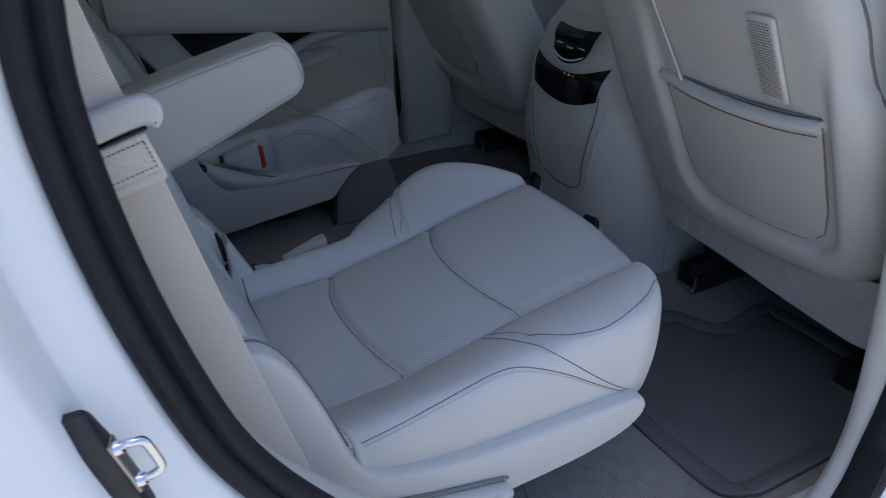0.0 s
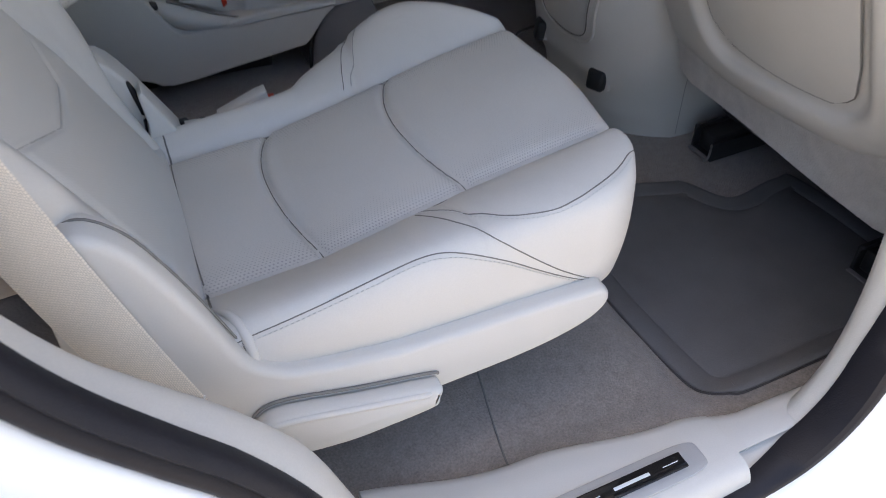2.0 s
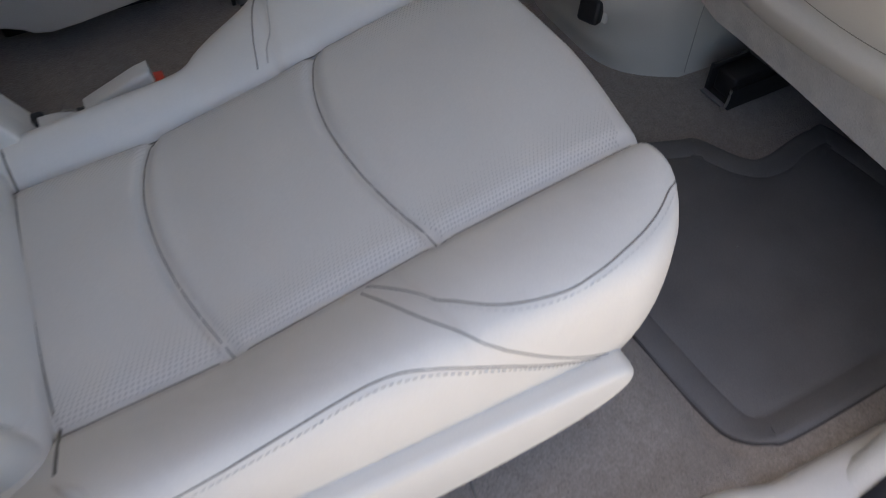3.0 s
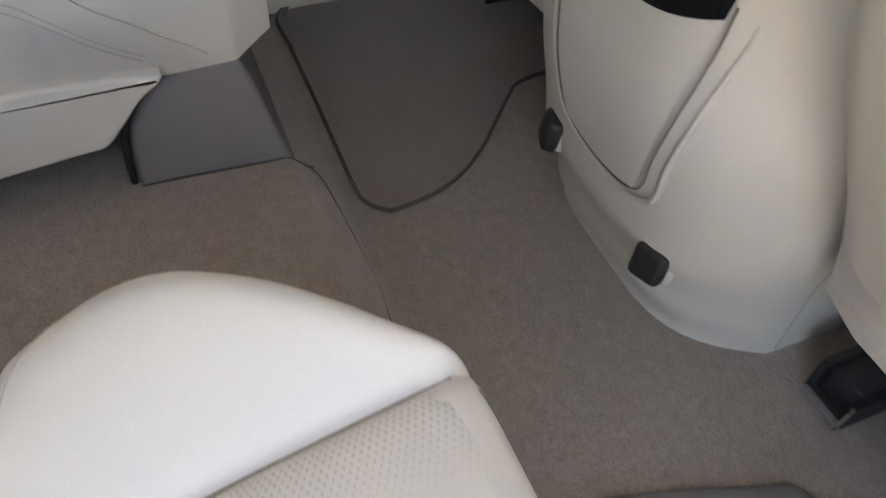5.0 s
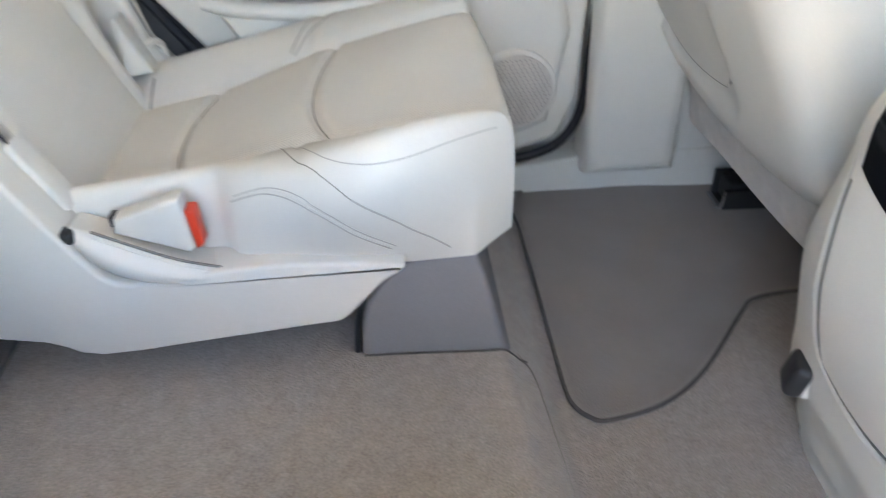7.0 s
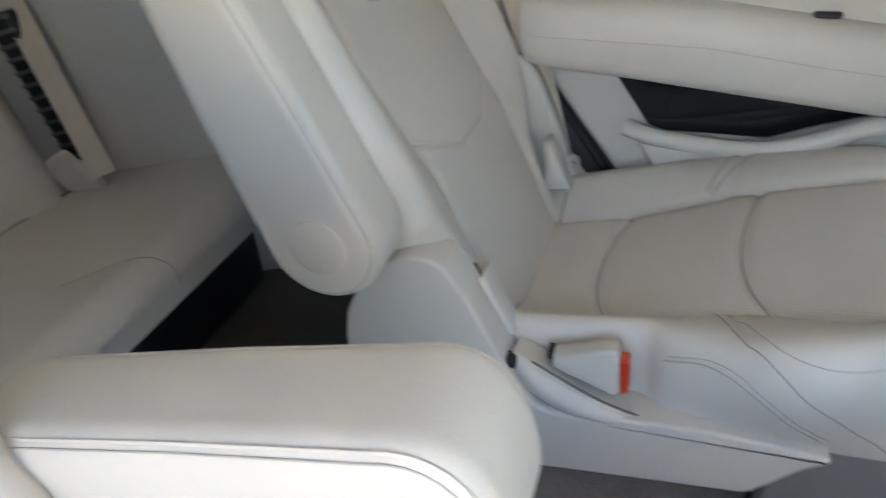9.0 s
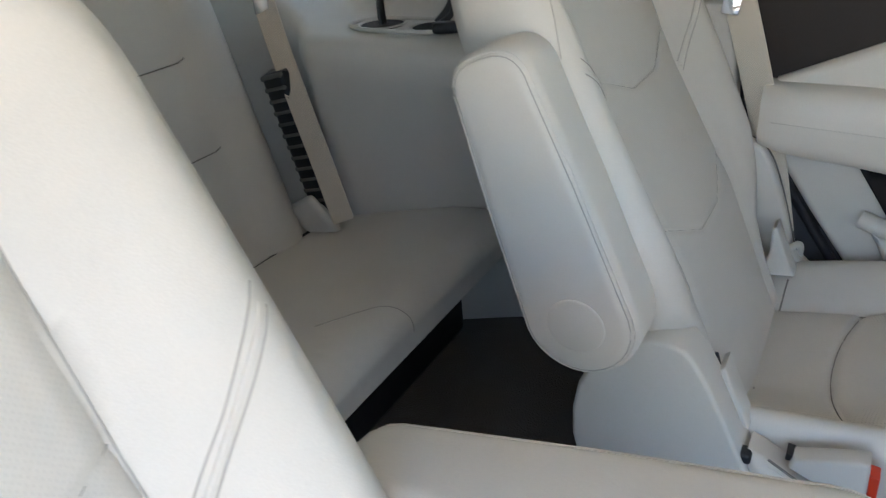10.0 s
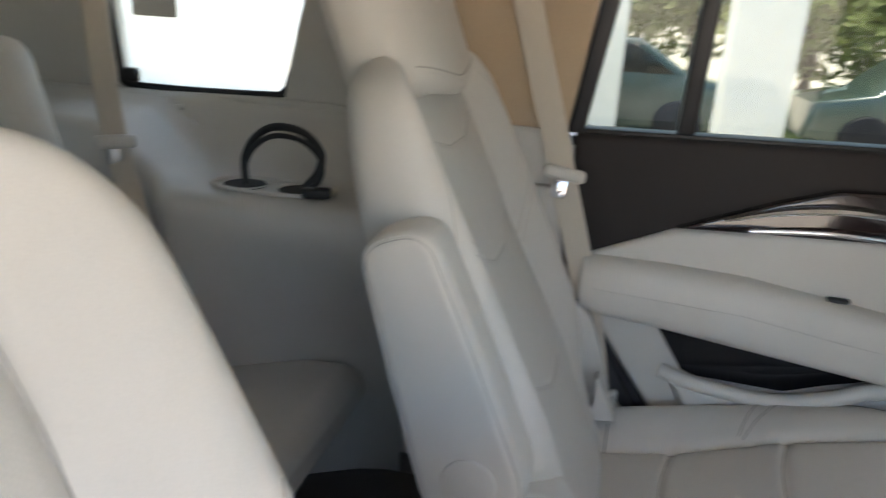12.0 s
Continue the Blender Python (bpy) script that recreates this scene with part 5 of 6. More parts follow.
CN = thing("centre_console", (1.1, 0.0, 0.0), "shale centre console with rear controls and sockets", "console")
def console_ring(z):
    """Outline of the console at height z: rounded rear face."""
    hw = lerp(z, [(0.0, 0.196), (0.10, 0.197), (0.20, 0.207), (0.30, 0.207), (0.42, 0.180), (0.52, 0.156), (0.60, 0.138)])
    rear = lerp(z, [(0.0, 0.870), (0.06, 0.850), (0.15, 0.820), (0.30, 0.798), (0.45, 0.800), (0.53, 0.826), (0.58, 0.862), (0.605, 0.91)])
    pts = [(1.55, -hw)]
    for k in range(25):
        t = -1 + 2 * k / 24
        pts.append((rear + (0.085 * t ** 5.0 if t > 0 else 0.105 * abs(t) ** 3.6), hw * math.copysign(min(1, abs(t) ** 0.9), t)))
    pts.append((1.55, hw))
    return [(x, y + 0.010, z) for x, y in pts]
_crings = [console_ring(z) for z in spread(-0.01, 0.595, 50)] + [[(x + 0.02, y * 0.93, 0.603) for x, y, z in console_ring(0.60)]]
_cb = loft(_crings)
_ct = BVHTree.FromBMesh(_cb)
part("body", _cb, PLASTIC, CN, "shale plastic console body")
def on_console(y, z, lift=0.0):
    hit = _ct.ray_cast(Vector((0.3, y, z)), Vector((1, 0, 0)))[0]
    return Vector((hit.x - lift, hit.y, hit.z))
def console_patch(outline_fn, lift, nu=26, nv=20):
    return grid(lambda u, v: on_console(*outline_fn(u, v), lift), spread(0, 1, nu), spread(0, 1, nv))
part("pocket_panel", console_patch(lambda u, v: ((u - 0.5) * 2 * (0.066 + 0.040 * v ** 0.7), 0.212 + 0.215 * v - 0.012 * (1 - (2 * u - 1) ** 2) * (1 - v) - 0.02 * (1 - (2 * u - 1) ** 2) * v), 0.007), PLASTIC, CN, "raised storage panel")
part("pocket_gap", tube([on_console(*p, 0.0055) for p in [(p.x, p.y) for p in smooth_line([(-0.109, 0.43, 0), (-0.104, 0.36, 0), (-0.088, 0.27, 0), (-0.068, 0.212, 0), (0, 0.196, 0), (0.068, 0.212, 0), (0.088, 0.27, 0), (0.104, 0.36, 0), (0.107, 0.40, 0)], 60)]], 0.0012, 6), GROOVE, CN)
_rimp = [on_console(p.x, p.y, 0.001) for p in smooth_line([(-0.122, 0.42, 0), (-0.117, 0.36, 0), (-0.102, 0.27, 0), (-0.080, 0.203, 0), (0, 0.182, 0), (0.080, 0.203, 0), (0.102, 0.27, 0), (0.117, 0.36, 0), (0.122, 0.42, 0)], 60)]
part("pocket_rim", tube(_rimp, [0.0036 * min(1, 0.15 + 6 * min(i, 59 - i) / 59) for i in range(60)], 10), PLASTIC, CN, "soft raised border round the panel")
part("lid", placed(rbox((0.52, 0.250, 0.075), 0.030, 4), pose(1.165, 0.008, 0.618)), LEATHER, CN, "padded leather console lid")
av = part("socket_panel", console_patch(lambda u, v: ((u - 0.5) * 2 * (0.100 + 0.008 * v) - 0.006, 0.418 + 0.068 * v + 0.022 * (2 * u - 1) ** 2 - 0.02), 0.009), GLOSS, CN, "glossy black socket panel")
for y, m, lab in ((-0.022, YELLOW, "yellow video socket"), (-0.036, WHITEP, "white audio socket"), (-0.050, RED, "red audio socket")):
    p = on_console(y + 0.003, 0.464, 0.010)
    part("socket", placed(tube([(0, 0, 0), (-0.004, 0, 0), (-0.0045, 0, 0)], [0.0025, 0.0025, 0.0018], 14), Matrix.Translation(p)), m, av, lab)
for y in (-0.066, -0.080):
    part("port", placed(rbox((0.003, 0.009, 0.005), 0.001), Matrix.Translation(on_console(y, 0.445, 0.010))), BLACK, av, "small black port")
def _ctl(u, v):
    a = (u - 0.5) * 2
    return (a * (0.066 - 0.014 * (1 - v) ** 2) - 0.004, 0.494 + 0.056 * v - 0.012 * (1 - a * a) * (1 - v) + 0.004 * a * a)
ct = part("climate_panel", console_patch(_ctl, 0.010), GLOSS, CN, "glossy black climate panel")
part("chrome_trim", tube([on_console(*_ctl(u, 0.10), 0.0125) for u in spread(0.03, 0.97, 40)], 0.0042, 8, flat=0.6), CHROME, ct, "chrome strip")
for u in (0.2, 0.5, 0.8):
    part("key", placed(rbox((0.003, 0.022, 0.004), 0.001), Matrix.Translation(on_console(*_ctl(u, 0.45), 0.0115))), CHROME, ct, "slim chrome key")
for sy in (-1, 1):
    p = on_console(0.004 + sy * 0.104, 0.138 + 0.014 * sy, 0.004)
    fr = part("socket_frame", placed(rbox((0.012, 0.044, 0.046), 0.005, 4), Matrix.Translation(p + Vector((0.0125, 0, 0))) @ pose(0, 0, 0, 0, 10, -sy * 22)), PLASTIC, CN)
    part("socket_cap", placed(rbox((0.022, 0.040, 0.044), 0.008, 4), Matrix.Translation(p + Vector((-0.001, 0, 0))) @ pose(0, 0, 0, 0, 10, -sy * 22)), BLACK, fr, "black power socket cap")
for sy in (-1, 1):
    part("side_joint", tube([(0.985, 0.010 + sy * lerp(z, [(0.0, 0.197), (0.10, 0.198), (0.20, 0.208), (0.30, 0.208), (0.42, 0.181)]), z) for z in spread(0.0, 0.40, 20)], 0.0009, 5), SOFT_SEAM, CN)

# ---------------------------------------------------------------- mats and risers
def mat_mesh(outline, base, lip, n=150, rim=0.03):
    """A moulded mat: rounded outline, raised lip, sunken middle."""
    pts = smooth_line([(*p, 0) for p in outline], n, closed=True)
    c = sum(pts, Vector()) / n
    rings = []
    area = sum(a.x * b.y - b.x * a.y for a, b in zip(pts, pts[1:] + pts[:1]))
    sg = 1 if area > 0 else -1
    for inset, z in ((0.0, -0.002), (0.0, lip * 0.7), (0.003, lip), (0.010, lip), (rim * 0.74, lip * 0.95), (rim * 0.90, lip * 0.7), (rim, 0.003), (rim * 1.1, 0.001), (rim * 1.25, 0.003)):
        ring = []
        for i, p in enumerate(pts):
            t = (pts[(i + 1) % n] - pts[i - 1]).normalized()
            inw = Vector((-t.y, t.x, 0)) * sg
            q = p + inw * inset
            ring.append((q.x, q.y, floor_z(q.x, q.y) + base + z))
        rings.append(ring)
    last = [Vector(q) for q in rings[-1]]
    for f in (0.85, 0.7, 0.55, 0.4, 0.25, 0.1, 0.02):
        ring = []
        for q in last:
            v = c + (q - c) * f
            ring.append((v.x, v.y, floor_z(v.x, v.y) + base + 0.003))
        rings.append(ring)
    return loft(rings)

NEAR_MAT = [(0.655, -0.787), (0.622, -0.779), (0.602, -0.760), (0.592, -0.730), (0.585, -0.64), (0.582, -0.52), (0.60, -0.33), (0.655, -0.275), (0.74, -0.285), (0.86, -0.322), (0.892, -0.335), (0.925, -0.40), (0.96, -0.415), (1.06, -0.40), (1.10, -0.43), (1.09, -0.72), (0.95, -0.775), (0.80, -0.785)]
NM = thing("floor_mat", (0.8, -0.55, 0.0), "dark grey moulded rubber mat with a raised rim", "floor mat")
part("tray", mat_mesh(NEAR_MAT, 0.003, 0.0055, rim=0.034), MAT_DARK, NM, "dark grey rubber tray")
part("edge_bead", tube([(p.x, p.y, floor_z(p.x, p.y) + 0.002) for p in smooth_line([(*q, 0) for q in NEAR_MAT], 160, closed=True)], 0.0024, 6, closed=True), BINDING, NM, "dark moulded edge")
FAR_MAT = [(0.605, 0.72), (0.602, 0.60), (0.601, 0.45), (0.600, 0.33), (0.5995, 0.275), (0.5995, 0.240), (0.603, 0.212), (0.618, 0.190), (0.645, 0.181), (0.727, 0.205), (0.80, 0.258), (0.895, 0.365), (0.93, 0.398), (0.99, 0.412), (1.06, 0.415), (1.09, 0.44), (1.08, 0.72), (0.95, 0.765), (0.70, 0.765)]
FM = thing("floor_mat", (0.8, 0.5, 0.0), "taupe carpet mat with a dark bound edge", "floor mat")
part("carpet_pad", mat_mesh(FAR_MAT, 0.003, 0.008, rim=0.008), MAT, FM, "taupe carpet pile")
part("binding", tube([(p.x, p.y, floor_z(p.x, p.y) + 0.0075) for p in smooth_line([(*q, 0) for q in FAR_MAT], 160, closed=True)], 0.0032, 8, closed=True), BINDING, FM, "dark sewn binding")
single("carpet_seam", tube([(p.x, p.y, floor_z(p.x, p.y) + 0.0004) for p in smooth_line([(0.536, 0.255, 0), (0.552, 0.225, 0), (0.562, 0.17, 0), (0.572, 0.07, 0), (0.566, -0.03, 0), (0.57, -0.14, 0)], 40)], 0.0011, 5), CARPET_EDGE, "fine crease in the carpet ahead of the seats", "seam", kind="structure")
single("carpet_seam", tube([(x, y, floor_z(x, y) + 0.0006) for x, y in [(p.x, p.y) for p in smooth_line([(0.323, -0.575, 0), (0.301, -0.68, 0), (0.284, -0.775, 0)], 24)]], 0.0014, 5), GROOVE, "fine seam in the carpet beside the sill", "seam", kind="structure")


def riser(x0, yc, inward):
    """Grey panel that boxes in the seat's front mounting."""
    def P(x, w, z):
        return Vector((x + x0, yc + inward * w, z))
    r = thing("seat_riser", (x0 + 0.42, yc, 0.0), "grey moulded panel boxing in the seat mount", "seat riser", "seat risers")
    sec = [(0.322, 0.06), (0.326, 0.13), (0.335, 0.175), (0.358, 0.213), (0.385, 0.232), (0.42, 0.240), (0.468, 0.245), (0.482, 0.20), (0.505, 0.10), (0.525, 0.05), (0.525, 0.0), (0.322, 0.0)]
    b = prism(sec, -0.19, 0.213, 0.008, 3)
    for v in b.verts:
        v.co = P(v.co.x, v.co.y, v.co.z)
    part("panel", b, RISER, r, "grey moulded plastic panel")
    part("rear_gap", tube([P(x, 0.206, z) for x, z in smooth_gap([(0.317, 0.07), (0.321, 0.13), (0.330, 0.178), (0.354, 0.218)])], 0.004, 8), BLACK, r, "dark gap behind the panel")
    part("foot_edge", tube([P(x, 0.216, floor_z(x + x0, yc + inward * 0.216) + 0.001) for x in spread(0.326, 0.535, 24)], 0.0014, 6), BINDING, r, "dark line where the panel meets the carpet")
    return r


def smooth_gap(pts):
    return [(p.x, p.y) for p in smooth_line([(*q, 0) for q in pts], 16)]


riser(0.012, 0.46, -1)

# ---------------------------------------------------------------- third row
def third_row():
    s = thing("rear_bench", (-0.55, 0.25, 0.13), "shale leather third-row bench with a split back", "car seat")
    def cush(y0, y1):
        rings = []
        for x in spread(-0.74, -0.44, 30) + [-0.44 + 0.046 * math.sin(a) for a in (0.15, 0.3, 0.45, 0.6, 0.75, 0.9, 1.05, 1.2, 1.4, 1.57)]:
            k = min(1, max(0, (x + 0.44) / 0.046))
            top = 0.372 + 0.03 * (x + 0.74) / 0.35 - 0.046 * (1 - math.sqrt(max(0, 1 - k * k)))
            ring = []
            n = 24
            for j in range(n + 1):
                t = -1 + 2 * j / n
                w = (y1 - y0) / 2 * t
                e = max(0, 1 - (1 - abs(t)) / 0.12)
                ring.append((x, (y0 + y1) / 2 + w, top - 0.022 * (1 - math.sqrt(max(0, 1 - e * e))) + 0.010 * math.cos(t * math.pi / 2)))
            ring += [(x - 0.004 * k, y1, 0.345), (x - 0.018 * k, y1 - 0.03, 0.322), (x - 0.018 * k, y0 + 0.03, 0.322), (x - 0.004 * k, y0, 0.345)]
            rings.append(ring)
        return loft(rings)
    cb = cush(-0.10, 0.57)
    ctree = BVHTree.FromBMesh(cb)
    part("seat_cushion", cb, LEATHER, s, "leather bench cushion")
    def back(y0, y1):
        rings = []
        for z in spread(0.36, 0.90, 40) + [0.90 + 0.03 * math.sin(a) for a in (0.5, 1.0, 1.5)]:
            k = max(0, (z - 0.90) / 0.03)
            x = -0.712 - 0.26 * (z - 0.38) - 0.03 * (1 - math.sqrt(max(0, 1 - k * k)))
            ring = []
            for j in range(25):
                t = -1 + 2 * j / 24
                e = max(0, 1 - (1 - abs(t)) / 0.16)
                d = 0.018 * math.sin(math.pi * min(1, max(0, (abs(t) - 0.45) / 0.5))) - 0.03 * (1 - math.sqrt(max(0, 1 - e * e)))
                for zs in (0.568, 0.704):
                    d -= 0.005 * softbump((z - zs - 0.03 * max(0, (abs(t - 0.22) - 0.2) / 0.4)) / 0.006) * (1 if abs(t - 0.22) < 0.6 else 0)
                ring.append((x + d, (y0 + y1) / 2 + (y1 - y0) / 2 * t, z))
            ring += [(x - 0.09, y1 - 0.01, z), (x - 0.09, y0 + 0.01, z)]
            rings.append(ring)
        return loft(rings)
    part("backrest", back(-0.02, 0.385), LEATHER, s, "leather backrest with chevron seams")
    part("headrest", placed(rbox((0.09, 0.26, 0.16), 0.04, 4), pose(-0.875, 0.18, 0.985, 0, -14, 0)), LEATHER, s)
    for dy, dz, k in ((0.0, 0.0, 0.82), (0.020, -0.014, 0.62)):
        part("side_bolster", placed(rbox((0.075 * k, 0.020, 0.105 * k), 0.0098, 5), pose(-0.695, 0.384 + dy, 0.406 + dz, 12, -28, 8)), LEATHER, s, "folded leather end of the backrest")
    for zs in (0.568, 0.704):
        part("seam", tube([(-0.7135 - 0.26 * (zs + 0.03 * max(0, (abs(t) - 0.2) / 0.4) - 0.38) + 0.0015, 0.2270 + 0.2025 * t, zs + 0.03 * max(0, (abs(t) - 0.2) / 0.4)) for t in spread(-0.6, 0.6, 30)], 0.0010, 5), GROOVE, s)
    def crease(pts):
        out = []
        for p in smooth_line(pts, 40):
            out.append(ctree.find_nearest(p)[0])
        part("seam", tube(out, 0.0009, 5), SOFT_SEAM, s)
    crease([(-0.49, 0.130, 0.41), (-0.455, 0.172, 0.41), (-0.425, 0.205, 0.405), (-0.402, 0.222, 0.385), (-0.395, 0.224, 0.36)])
    part("seat_gap", tube([(-0.706, y, 0.381) for y in spread(-0.02, 0.375, 20)], 0.0045, 6), BLACK, s, "dark gap between cushion and back")
    part("bench_frame", placed(rbox((0.24, 0.60, 0.20), 0.01), pose(-0.62, 0.24, 0.23)), BLACK, s, "dark bench frame")
    return s


third_row()
single("third_row_mat", placed(rbox((0.56, 0.95, 0.012), 0.004), pose(-0.37, 0.16, 0.124)), BROWN_MAT, "dark brown mat in front of the third row", "floor mat")
# ribbed vent between the bench and the quarter trim
VG = thing("side_vent", (-0.74, 0.43, 0.45), "black ribbed vent beside the third-row backrest", "vent")
part("backing", placed(rbox((0.05, 0.034, 0.26), 0.008), pose(-0.727, 0.425, 0.525, 0, -14, 0)), BLACK, VG)
for k in range(12):
    part("rib", placed(rbox((0.050, 0.036, 0.010), 0.004), pose(-0.704 - 0.0050 * k, 0.425, 0.432 + 0.0195 * k, 10, -14, 0)), VENT, VG)

# ---------------------------------------------------------------- seat belts
def belt(label, path, side, width):
    b = thing("seat_belt", path[0], label, "seat belt", "seat belts")
    pts = smooth_line(path, 40)
    part("webbing", strap(pts, width, 0.0022, side), WEB, b, "woven beige webbing")
    return b, pts


NB, _np = belt("beige woven seat belt hanging from the rear pillar", [(-0.190, -0.725, 1.16), (-0.174, -0.726, 0.98), (-0.143, -0.727, 0.81), (-0.105, -0.728, 0.62), (-0.074, -0.734, 0.47), (-0.044, -0.742, 0.345), (-0.030, -0.746, 0.30)], (0.98, 0.05, 0.20), 0.050)
# sliding latch with its plate and the sewn webbing loop
_m = look((-0.141, -0.732, 0.758), (-0.141, 0.30, 0.736)) @ pose(0, 0, 0, 0, 0, 14)
_cov = [(p.x, p.y) for p in smooth_line([(-0.032, -0.001, 0), (0.002, 0.002, 0), (0.028, 0.003, 0), (0.043, 0.001, 0), (0.051, -0.006, 0), (0.052, -0.014, 0), (0.048, -0.021, 0), (0.042, -0.024, 0), (0.037, -0.019, 0), (0.026, -0.018, 0), (0.0, -0.019, 0), (-0.032, -0.020, 0), (-0.036, -0.010, 0)], 48, closed=True)]
lt = part("latch_cover", placed(prism(_cov, -0.004, 0.009, 0.0045, 4, axes="xy"), _m), PLASTIC, NB, "curved plastic latch cover")
part("slot", placed(rbox((0.062, 0.0022, 0.006), 0.001), _m @ pose(0.006, -0.0215, 0.003)), BLACK, lt)
part("sewn_fold", placed(rbox((0.0505, 0.032, 0.006), 0.0025), _m @ pose(0.009, -0.039, 0.001)), WEB_FOLD, NB, "sewn webbing fold")
part("fold_hem", placed(rbox((0.0505, 0.010, 0.0085), 0.0040, 4), _m @ pose(0.009, -0.0565, 0.001)), WEB_FOLD, NB, "rounded hem of the webbing fold")
for dy in (-0.029, -0.049):
    part("stitching", stitches([_m @ Vector((x, dy, 0.0044)) for x in spread(-0.013, 0.031, 14)], 0.0019, 0.0016, 0.0006, (0, 0, 0)), GROOVE, NB)
part("stitching", stitches([_m @ Vector((0.0305, y, 0.0044)) for y in spread(-0.030, -0.048, 8)], 0.0019, 0.0016, 0.0006, (0, 0, 0)), GROOVE, NB)
random.seed(4)
_z = []
for k in range(9):
    a = _np[-6].lerp(_np[-2], k / 8)
    for x in spread(-0.022, 0.022, 9):
        p = a + Vector((0.98, 0.05, 0.20)).normalized() * (x + random.uniform(-0.0015, 0.0015)) + Vector((0.0, -0.0022, 0.0))
        _z.append((p, p + Vector((random.uniform(-0.003, 0.003), 0, 0.006))))
part("bartack", joined(*[tube([a, b], 0.0008, 4) for a, b in _z]), STUCCO, NB, "zigzag stitching at the anchor")
part("guide", placed(rbox((0.07, 0.03, 0.035), 0.010, 3), pose(-0.185, -0.735, 1.155, 0, 10, 12)), PLASTIC, NB)

FB = belt("beige woven seat belt hanging from the far pillar", [(-0.205, 0.640, 1.14), (-0.158, 0.655, 0.97), (-0.112, 0.672, 0.82), (-0.090, 0.680, 0.74), (-0.066, 0.688, 0.66), (-0.034, 0.698, 0.55), (-0.012, 0.706, 0.46), (0.010, 0.712, 0.36)], (0.97, -0.12, 0.2), 0.046)[0]
_m = look((-0.088, 0.674, 0.752), (-0.02, -0.6, 0.90)) @ pose(0, 0, 0, 0, 0, 8)
lt = part("latch_cover", placed(rbox((0.070, 0.022, 0.022), 0.008, 4), _m), PLASTIC, FB, "rounded plastic latch cover")
part("tongue", placed(rbox((0.026, 0.034, 0.004), 0.002), _m @ pose(0.004, -0.026, 0.004)), CHROME, lt, "bright metal tongue")
part("guide", placed(rbox((0.07, 0.03, 0.03), 0.010, 3), pose(-0.200, 0.650, 1.125)), PLASTIC, FB)
RB = belt("beige woven third-row seat belt", [(-0.85, 0.50, 1.12), (-0.82, 0.475, 0.92), (-0.782, 0.450, 0.76), (-0.725, 0.422, 0.63), (-0.664, 0.392, 0.518), (-0.622, 0.375, 0.42)], (0.75, 0.62, 0.1), 0.036)[0]
_m = look((-0.782, 0.446, 0.775), (0.1, -0.5, 0.95))
lt = part("latch_cover", placed(rbox((0.062, 0.022, 0.020), 0.007, 3), _m), PLASTIC, RB, "plastic latch cover")
part("tongue", placed(rbox((0.024, 0.030, 0.004), 0.002), _m @ pose(0.002, -0.022, 0.002)), STEEL, lt, "metal tongue")

# coat hooks under the quarter window
HK = thing("coat_hook", (-0.86, 0.70, 0.80), "small shale plastic hook under the quarter window", "hook")
part("base", placed(rbox((0.035, 0.012, 0.045), 0.005, 3), pose(-0.865, 0.690, 0.795)), PLASTIC, HK)
part("arm", tube(smooth_line([(-0.875, 0.684, 0.80), (-0.855, 0.670, 0.80), (-0.825, 0.668, 0.80), (-0.812, 0.68, 0.80)], 14), 0.006, 8), PLASTIC, HK)

# ---------------------------------------------------------------- door opening details
ST = thing("door_striker", (-0.17, -0.885, 0.60), "chrome door striker on a black base plate", "door striker")
_n = Vector((0.92, -0.27, 0.24)).normalized()
_base = Matrix.Translation((-0.168, -0.893, 0.600)) @ _n.to_track_quat("Z", "Y").to_matrix().to_4x4()
part("base_plate", placed(prism([(0.002, 0.047), (0.006, 0.041), (0.0105, 0.012), (0.011, -0.016), (0.009, -0.036), (0.004, -0.048), (-0.003, -0.048), (-0.007, -0.036), (-0.009, -0.010), (-0.008, 0.020), (-0.003, 0.046)], -0.014, 0.002, 0.003, 2, axes="xy"), _base), BLACK, ST)
part("bracket", placed(rbox((0.012, 0.040, 0.003), 0.001), _base @ pose(0.001, 0, 0.0025)), STEEL, ST, "bright steel backing")
part("loop", placed(tube(smooth_line([(0.0, 0.014, 0.0), (0.001, 0.0142, 0.008), (0.001, 0.0138, 0.0140), (0.002, 0.0118, 0.0180), (0.002, 0.007, 0.0195), (0.002, -0.007, 0.0195), (0.002, -0.0118, 0.0180), (0.001, -0.0138, 0.0140), (0.001, -0.0142, 0.008), (0.0, -0.014, 0.0)], 44), 0.0029, 12), _base), CHROME, ST, "polished chrome loop")
for y in (0.014, -0.014):
    part("collar", placed(tube([(0, y, 0.002), (0, y, 0.006), (0, y, 0.008)], [0.0050, 0.0046, 0.0036], 12), _base), CHROME, ST)

SC = thing("scuff_plate", (0.44, -0.85, 0.066), "satin metal scuff plate with a dark badge strip on the sill", "scuff plate")
part("plate", prism([(0.330 + 0.172 * math.copysign(abs(math.cos(t)) ** 0.25, math.cos(t)), -0.856 + 0.0225 * math.copysign(abs(math.sin(t)) ** 0.35, math.sin(t))) for t in [2 * math.pi * (k + 0.5) / 64 for k in range(64)]], 0.0615, 0.0655, 0.0012, 2, axes="xy"), SATIN, SC)
bd = part("badge_strip", placed(rbox((0.150, 0.0215, 0.003), 0.0012), pose(0.400, -0.856, 0.0675)), GLOSS, SC, "glossy dark badge strip")
for x, w, h in ((0.345, 0.022, 0.0012), (0.455, 0.022, 0.0012), (0.400, 0.050, 0.0045)):
    part("mark", placed(rbox((w, h, 0.0008), 0.0003), pose(x, -0.856, 0.0693)), WHITEP, bd, "pale plain mark")

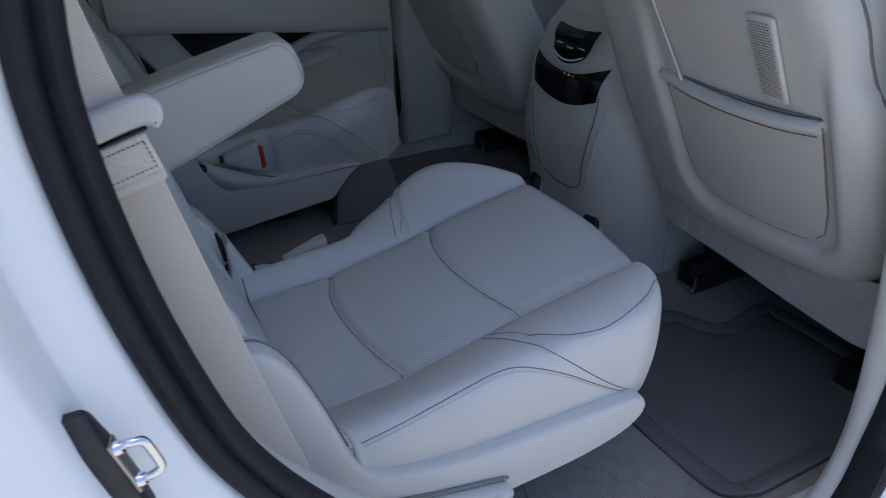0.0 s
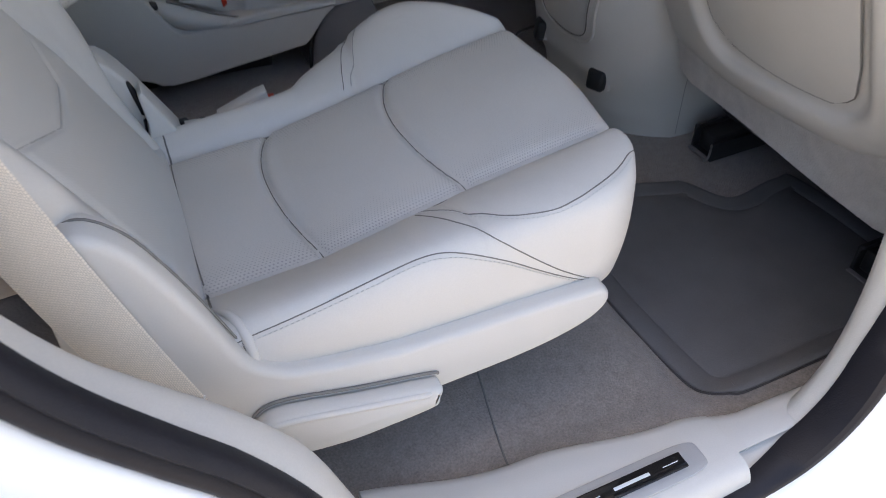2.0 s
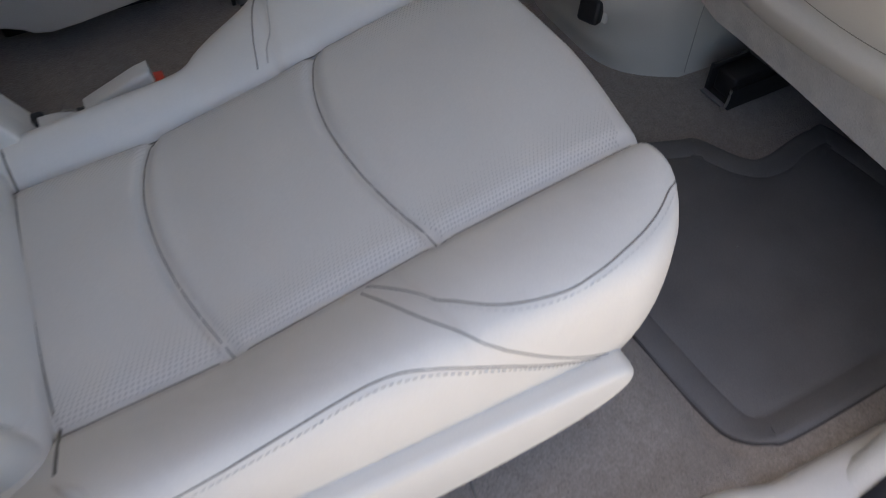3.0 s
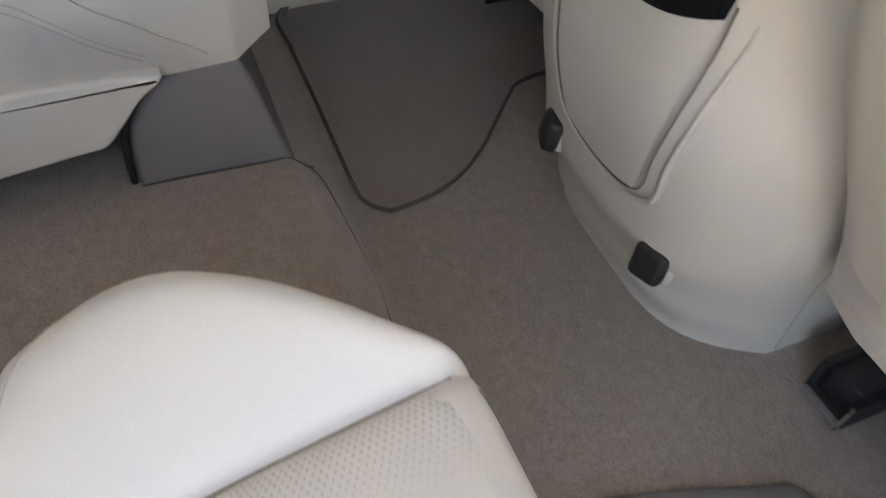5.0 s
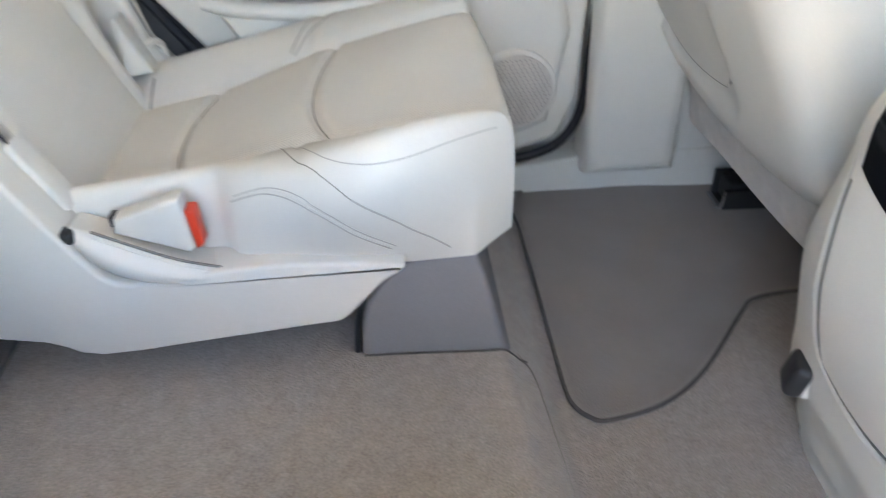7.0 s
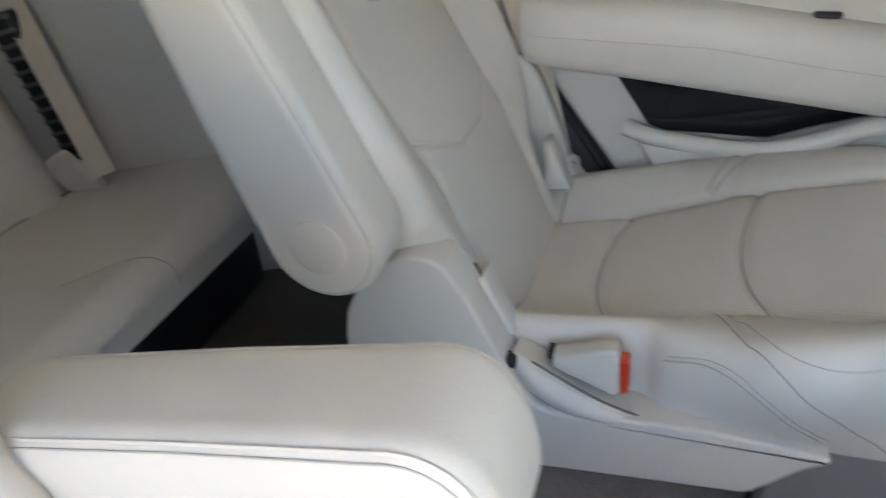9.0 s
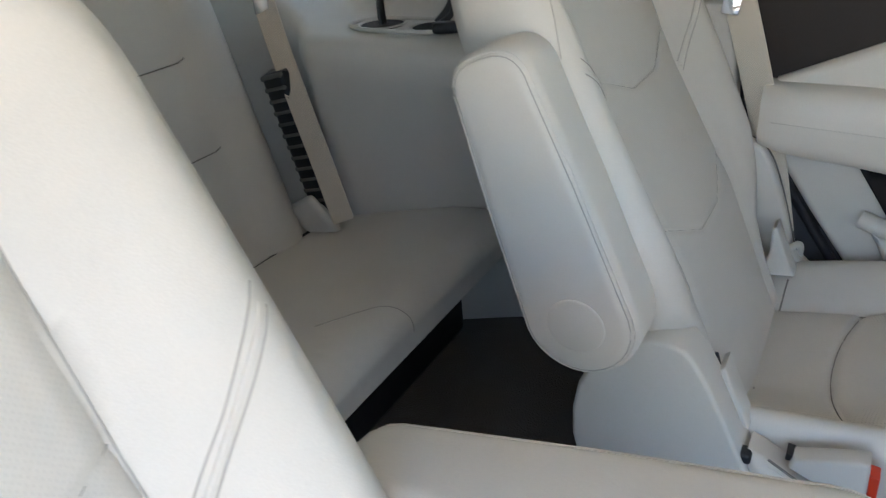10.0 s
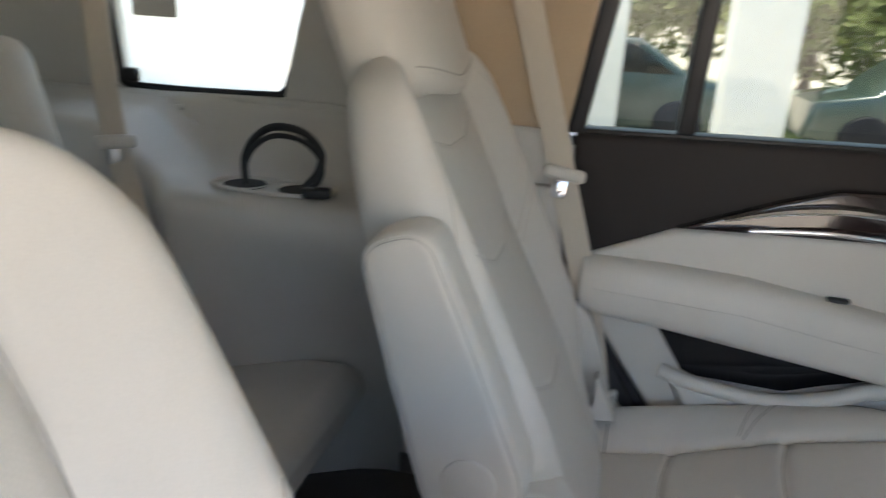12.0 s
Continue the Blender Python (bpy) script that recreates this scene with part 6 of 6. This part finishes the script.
# ---------------------------------------------------------------- outside
single("ground", grid(lambda x, y: (x, y, -0.64), [-400, -30, -12, -6, -3, 0, 3, 6, 12, 30, 400], [-400, -30, -12, -6, -3, 0, 3, 6, 12, 30, 400]), CONCRETE, "pale sunlit concrete forecourt", "ground", kind="structure")
HS = thing("house", (-3.0, 9.0, -0.64), "white rendered building with a column porch", "building")
part("wall", placed(rbox((14, 0.4, 5.0), 0.02), pose(-8.2, 9.2, 1.86)), STUCCO, HS, "white rendered wall")
part("roof", placed(prism([(8.2, 4.3), (10.5, 5.9), (12.5, 4.3)], -15.5, -0.9, 0.02, axes="yz"), Matrix()), ROOFT, HS, "grey shingle roof")
for x in (-9.5, -6.6, -4.2):
    w = part("window", placed(rbox((0.9, 0.10, 1.5), 0.01), pose(x, 8.98, 1.3)), STUCCO, HS, "white window frame")
    part("pane", placed(rbox((0.7, 0.05, 1.3), 0.004), pose(x, 8.925, 1.3)), GLOSS, w, "dark window pane")
for x, y in ((0.81, 4.6), (-0.25, 9.0), (-2.6, 5.2), (-5.4, 5.2)):
    c = thing("porch_column", (x, y, -0.64), "square white painted porch column", "column", "porch columns")
    part("shaft", placed(rbox((0.40, 0.40, 3.4), 0.02), pose(x, y, 1.06)), STUCCO, c)
    part("base", placed(rbox((0.46, 0.46, 0.24), 0.02), pose(x, y, -0.52)), STUCCO, c)
single("lawn", placed(rbox((16, 10, 0.08), 0.03), pose(9.0, 15.0, -0.62)), LAWN, "green lawn beside the forecourt", "lawn", kind="structure")


def tree(x, y, h, r, seed):
    random.seed(seed)
    t = thing("tree", (x, y, -0.64), "leafy yellow-green tree beyond the forecourt", "tree", "trees")
    trunk = [(x, y, -0.64), (x + 0.06, y, 0.4), (x - 0.04, y + 0.05, 1.2), (x, y, h * 0.55)]
    limbs = [tube(smooth_line(trunk, 10), [0.16 - 0.010 * i for i in range(10)], 8)]
    for k in range(6):
        a = k * 1.05
        limbs.append(tube(smooth_line([(x, y, h * 0.30 + 0.1 * k), (x + 0.5 * r * math.cos(a), y + 0.5 * r * math.sin(a), h * 0.55 + 0.1 * k), (x + 0.8 * r * math.cos(a), y + 0.8 * r * math.sin(a), h * 0.72)], 8), [0.06 - 0.006 * i for i in range(8)], 6))
    part("trunk", joined(*limbs), BARK, t)
    vs, fs = [], []
    for k in range(2600):
        u = Vector((random.gauss(0, 1), random.gauss(0, 1), random.gauss(0, 0.8))).normalized() * (random.random() ** 0.45)
        c = Vector((x, y, h * 0.66)) + Vector((u.x * r, u.y * r, u.z * r * 0.85)) * (1 + 0.25 * noise.noise(u * 2.5 + Vector((seed, 0, 0))))
        a = Vector((random.gauss(0, 1), random.gauss(0, 1), random.gauss(0, 1))).normalized() * 0.11
        b = a.orthogonal().normalized() * 0.05
        i = len(vs)
        vs += [c - a, c + b, c + a, c - b]
        fs.append((i, i + 1, i + 2, i + 3))
    me = bpy.data.meshes.new("crown")
    me.from_pydata(vs, [], fs)
    me.materials.append(LEAF)
    ob = new("crown", me)
    me.transform(Matrix.Translation(-Vector(t.location)))
    ob.parent = t
    return t


for i, (x, y, h, r) in enumerate(((4.6, 14.0, 2.4, 1.7), (8.5, 17.0, 5.4, 2.3), (1.2, 15.0, 2.6, 1.8), (12.0, 13.5, 4.4, 1.8), (2.9, 13.0, 2.0, 1.5), (-0.6, 14.5, 2.4, 1.7), (6.6, 13.2, 2.2, 1.6))):
    tree(x, y, h, r, i + 3)


def parked_car(x, y):
    c = thing("parked_car", (x, y, -0.64), "dark green parked car beyond the forecourt", "car", "parked cars")
    sec = [(-2.1, 0.30), (-2.05, 0.75), (-1.3, 0.90), (-0.75, 1.38), (0.75, 1.40), (1.45, 0.95), (2.1, 0.80), (2.15, 0.32), (1.6, 0.22), (-1.6, 0.22)]
    part("body", placed(prism(sec, -0.85, 0.85, 0.08, 3), pose(x, y, -0.64)), CAR_GREEN, c, "dark body")
    for sx in (-1.35, 1.35):
        for sy in (-0.80, 0.80):
            w = part("wheel", placed(prism([(0.32 * math.cos(2 * math.pi * k / 20), 0.32 * math.sin(2 * math.pi * k / 20)) for k in range(20)], -0.11, 0.11, 0.03), pose(x + sx, y + sy, -0.32)), RUBBER, c, "black tyre")
    part("window", placed(prism([(-1.15, 0.95), (-0.70, 1.32), (0.70, 1.33), (1.25, 0.97)], -0.865, 0.865, 0.01), pose(x, y, -0.64)), GLOSS, c, "dark side glass")
    return c


for _x in (-0.6, 4.4, 9.2):
    parked_car(_x, 10.5)
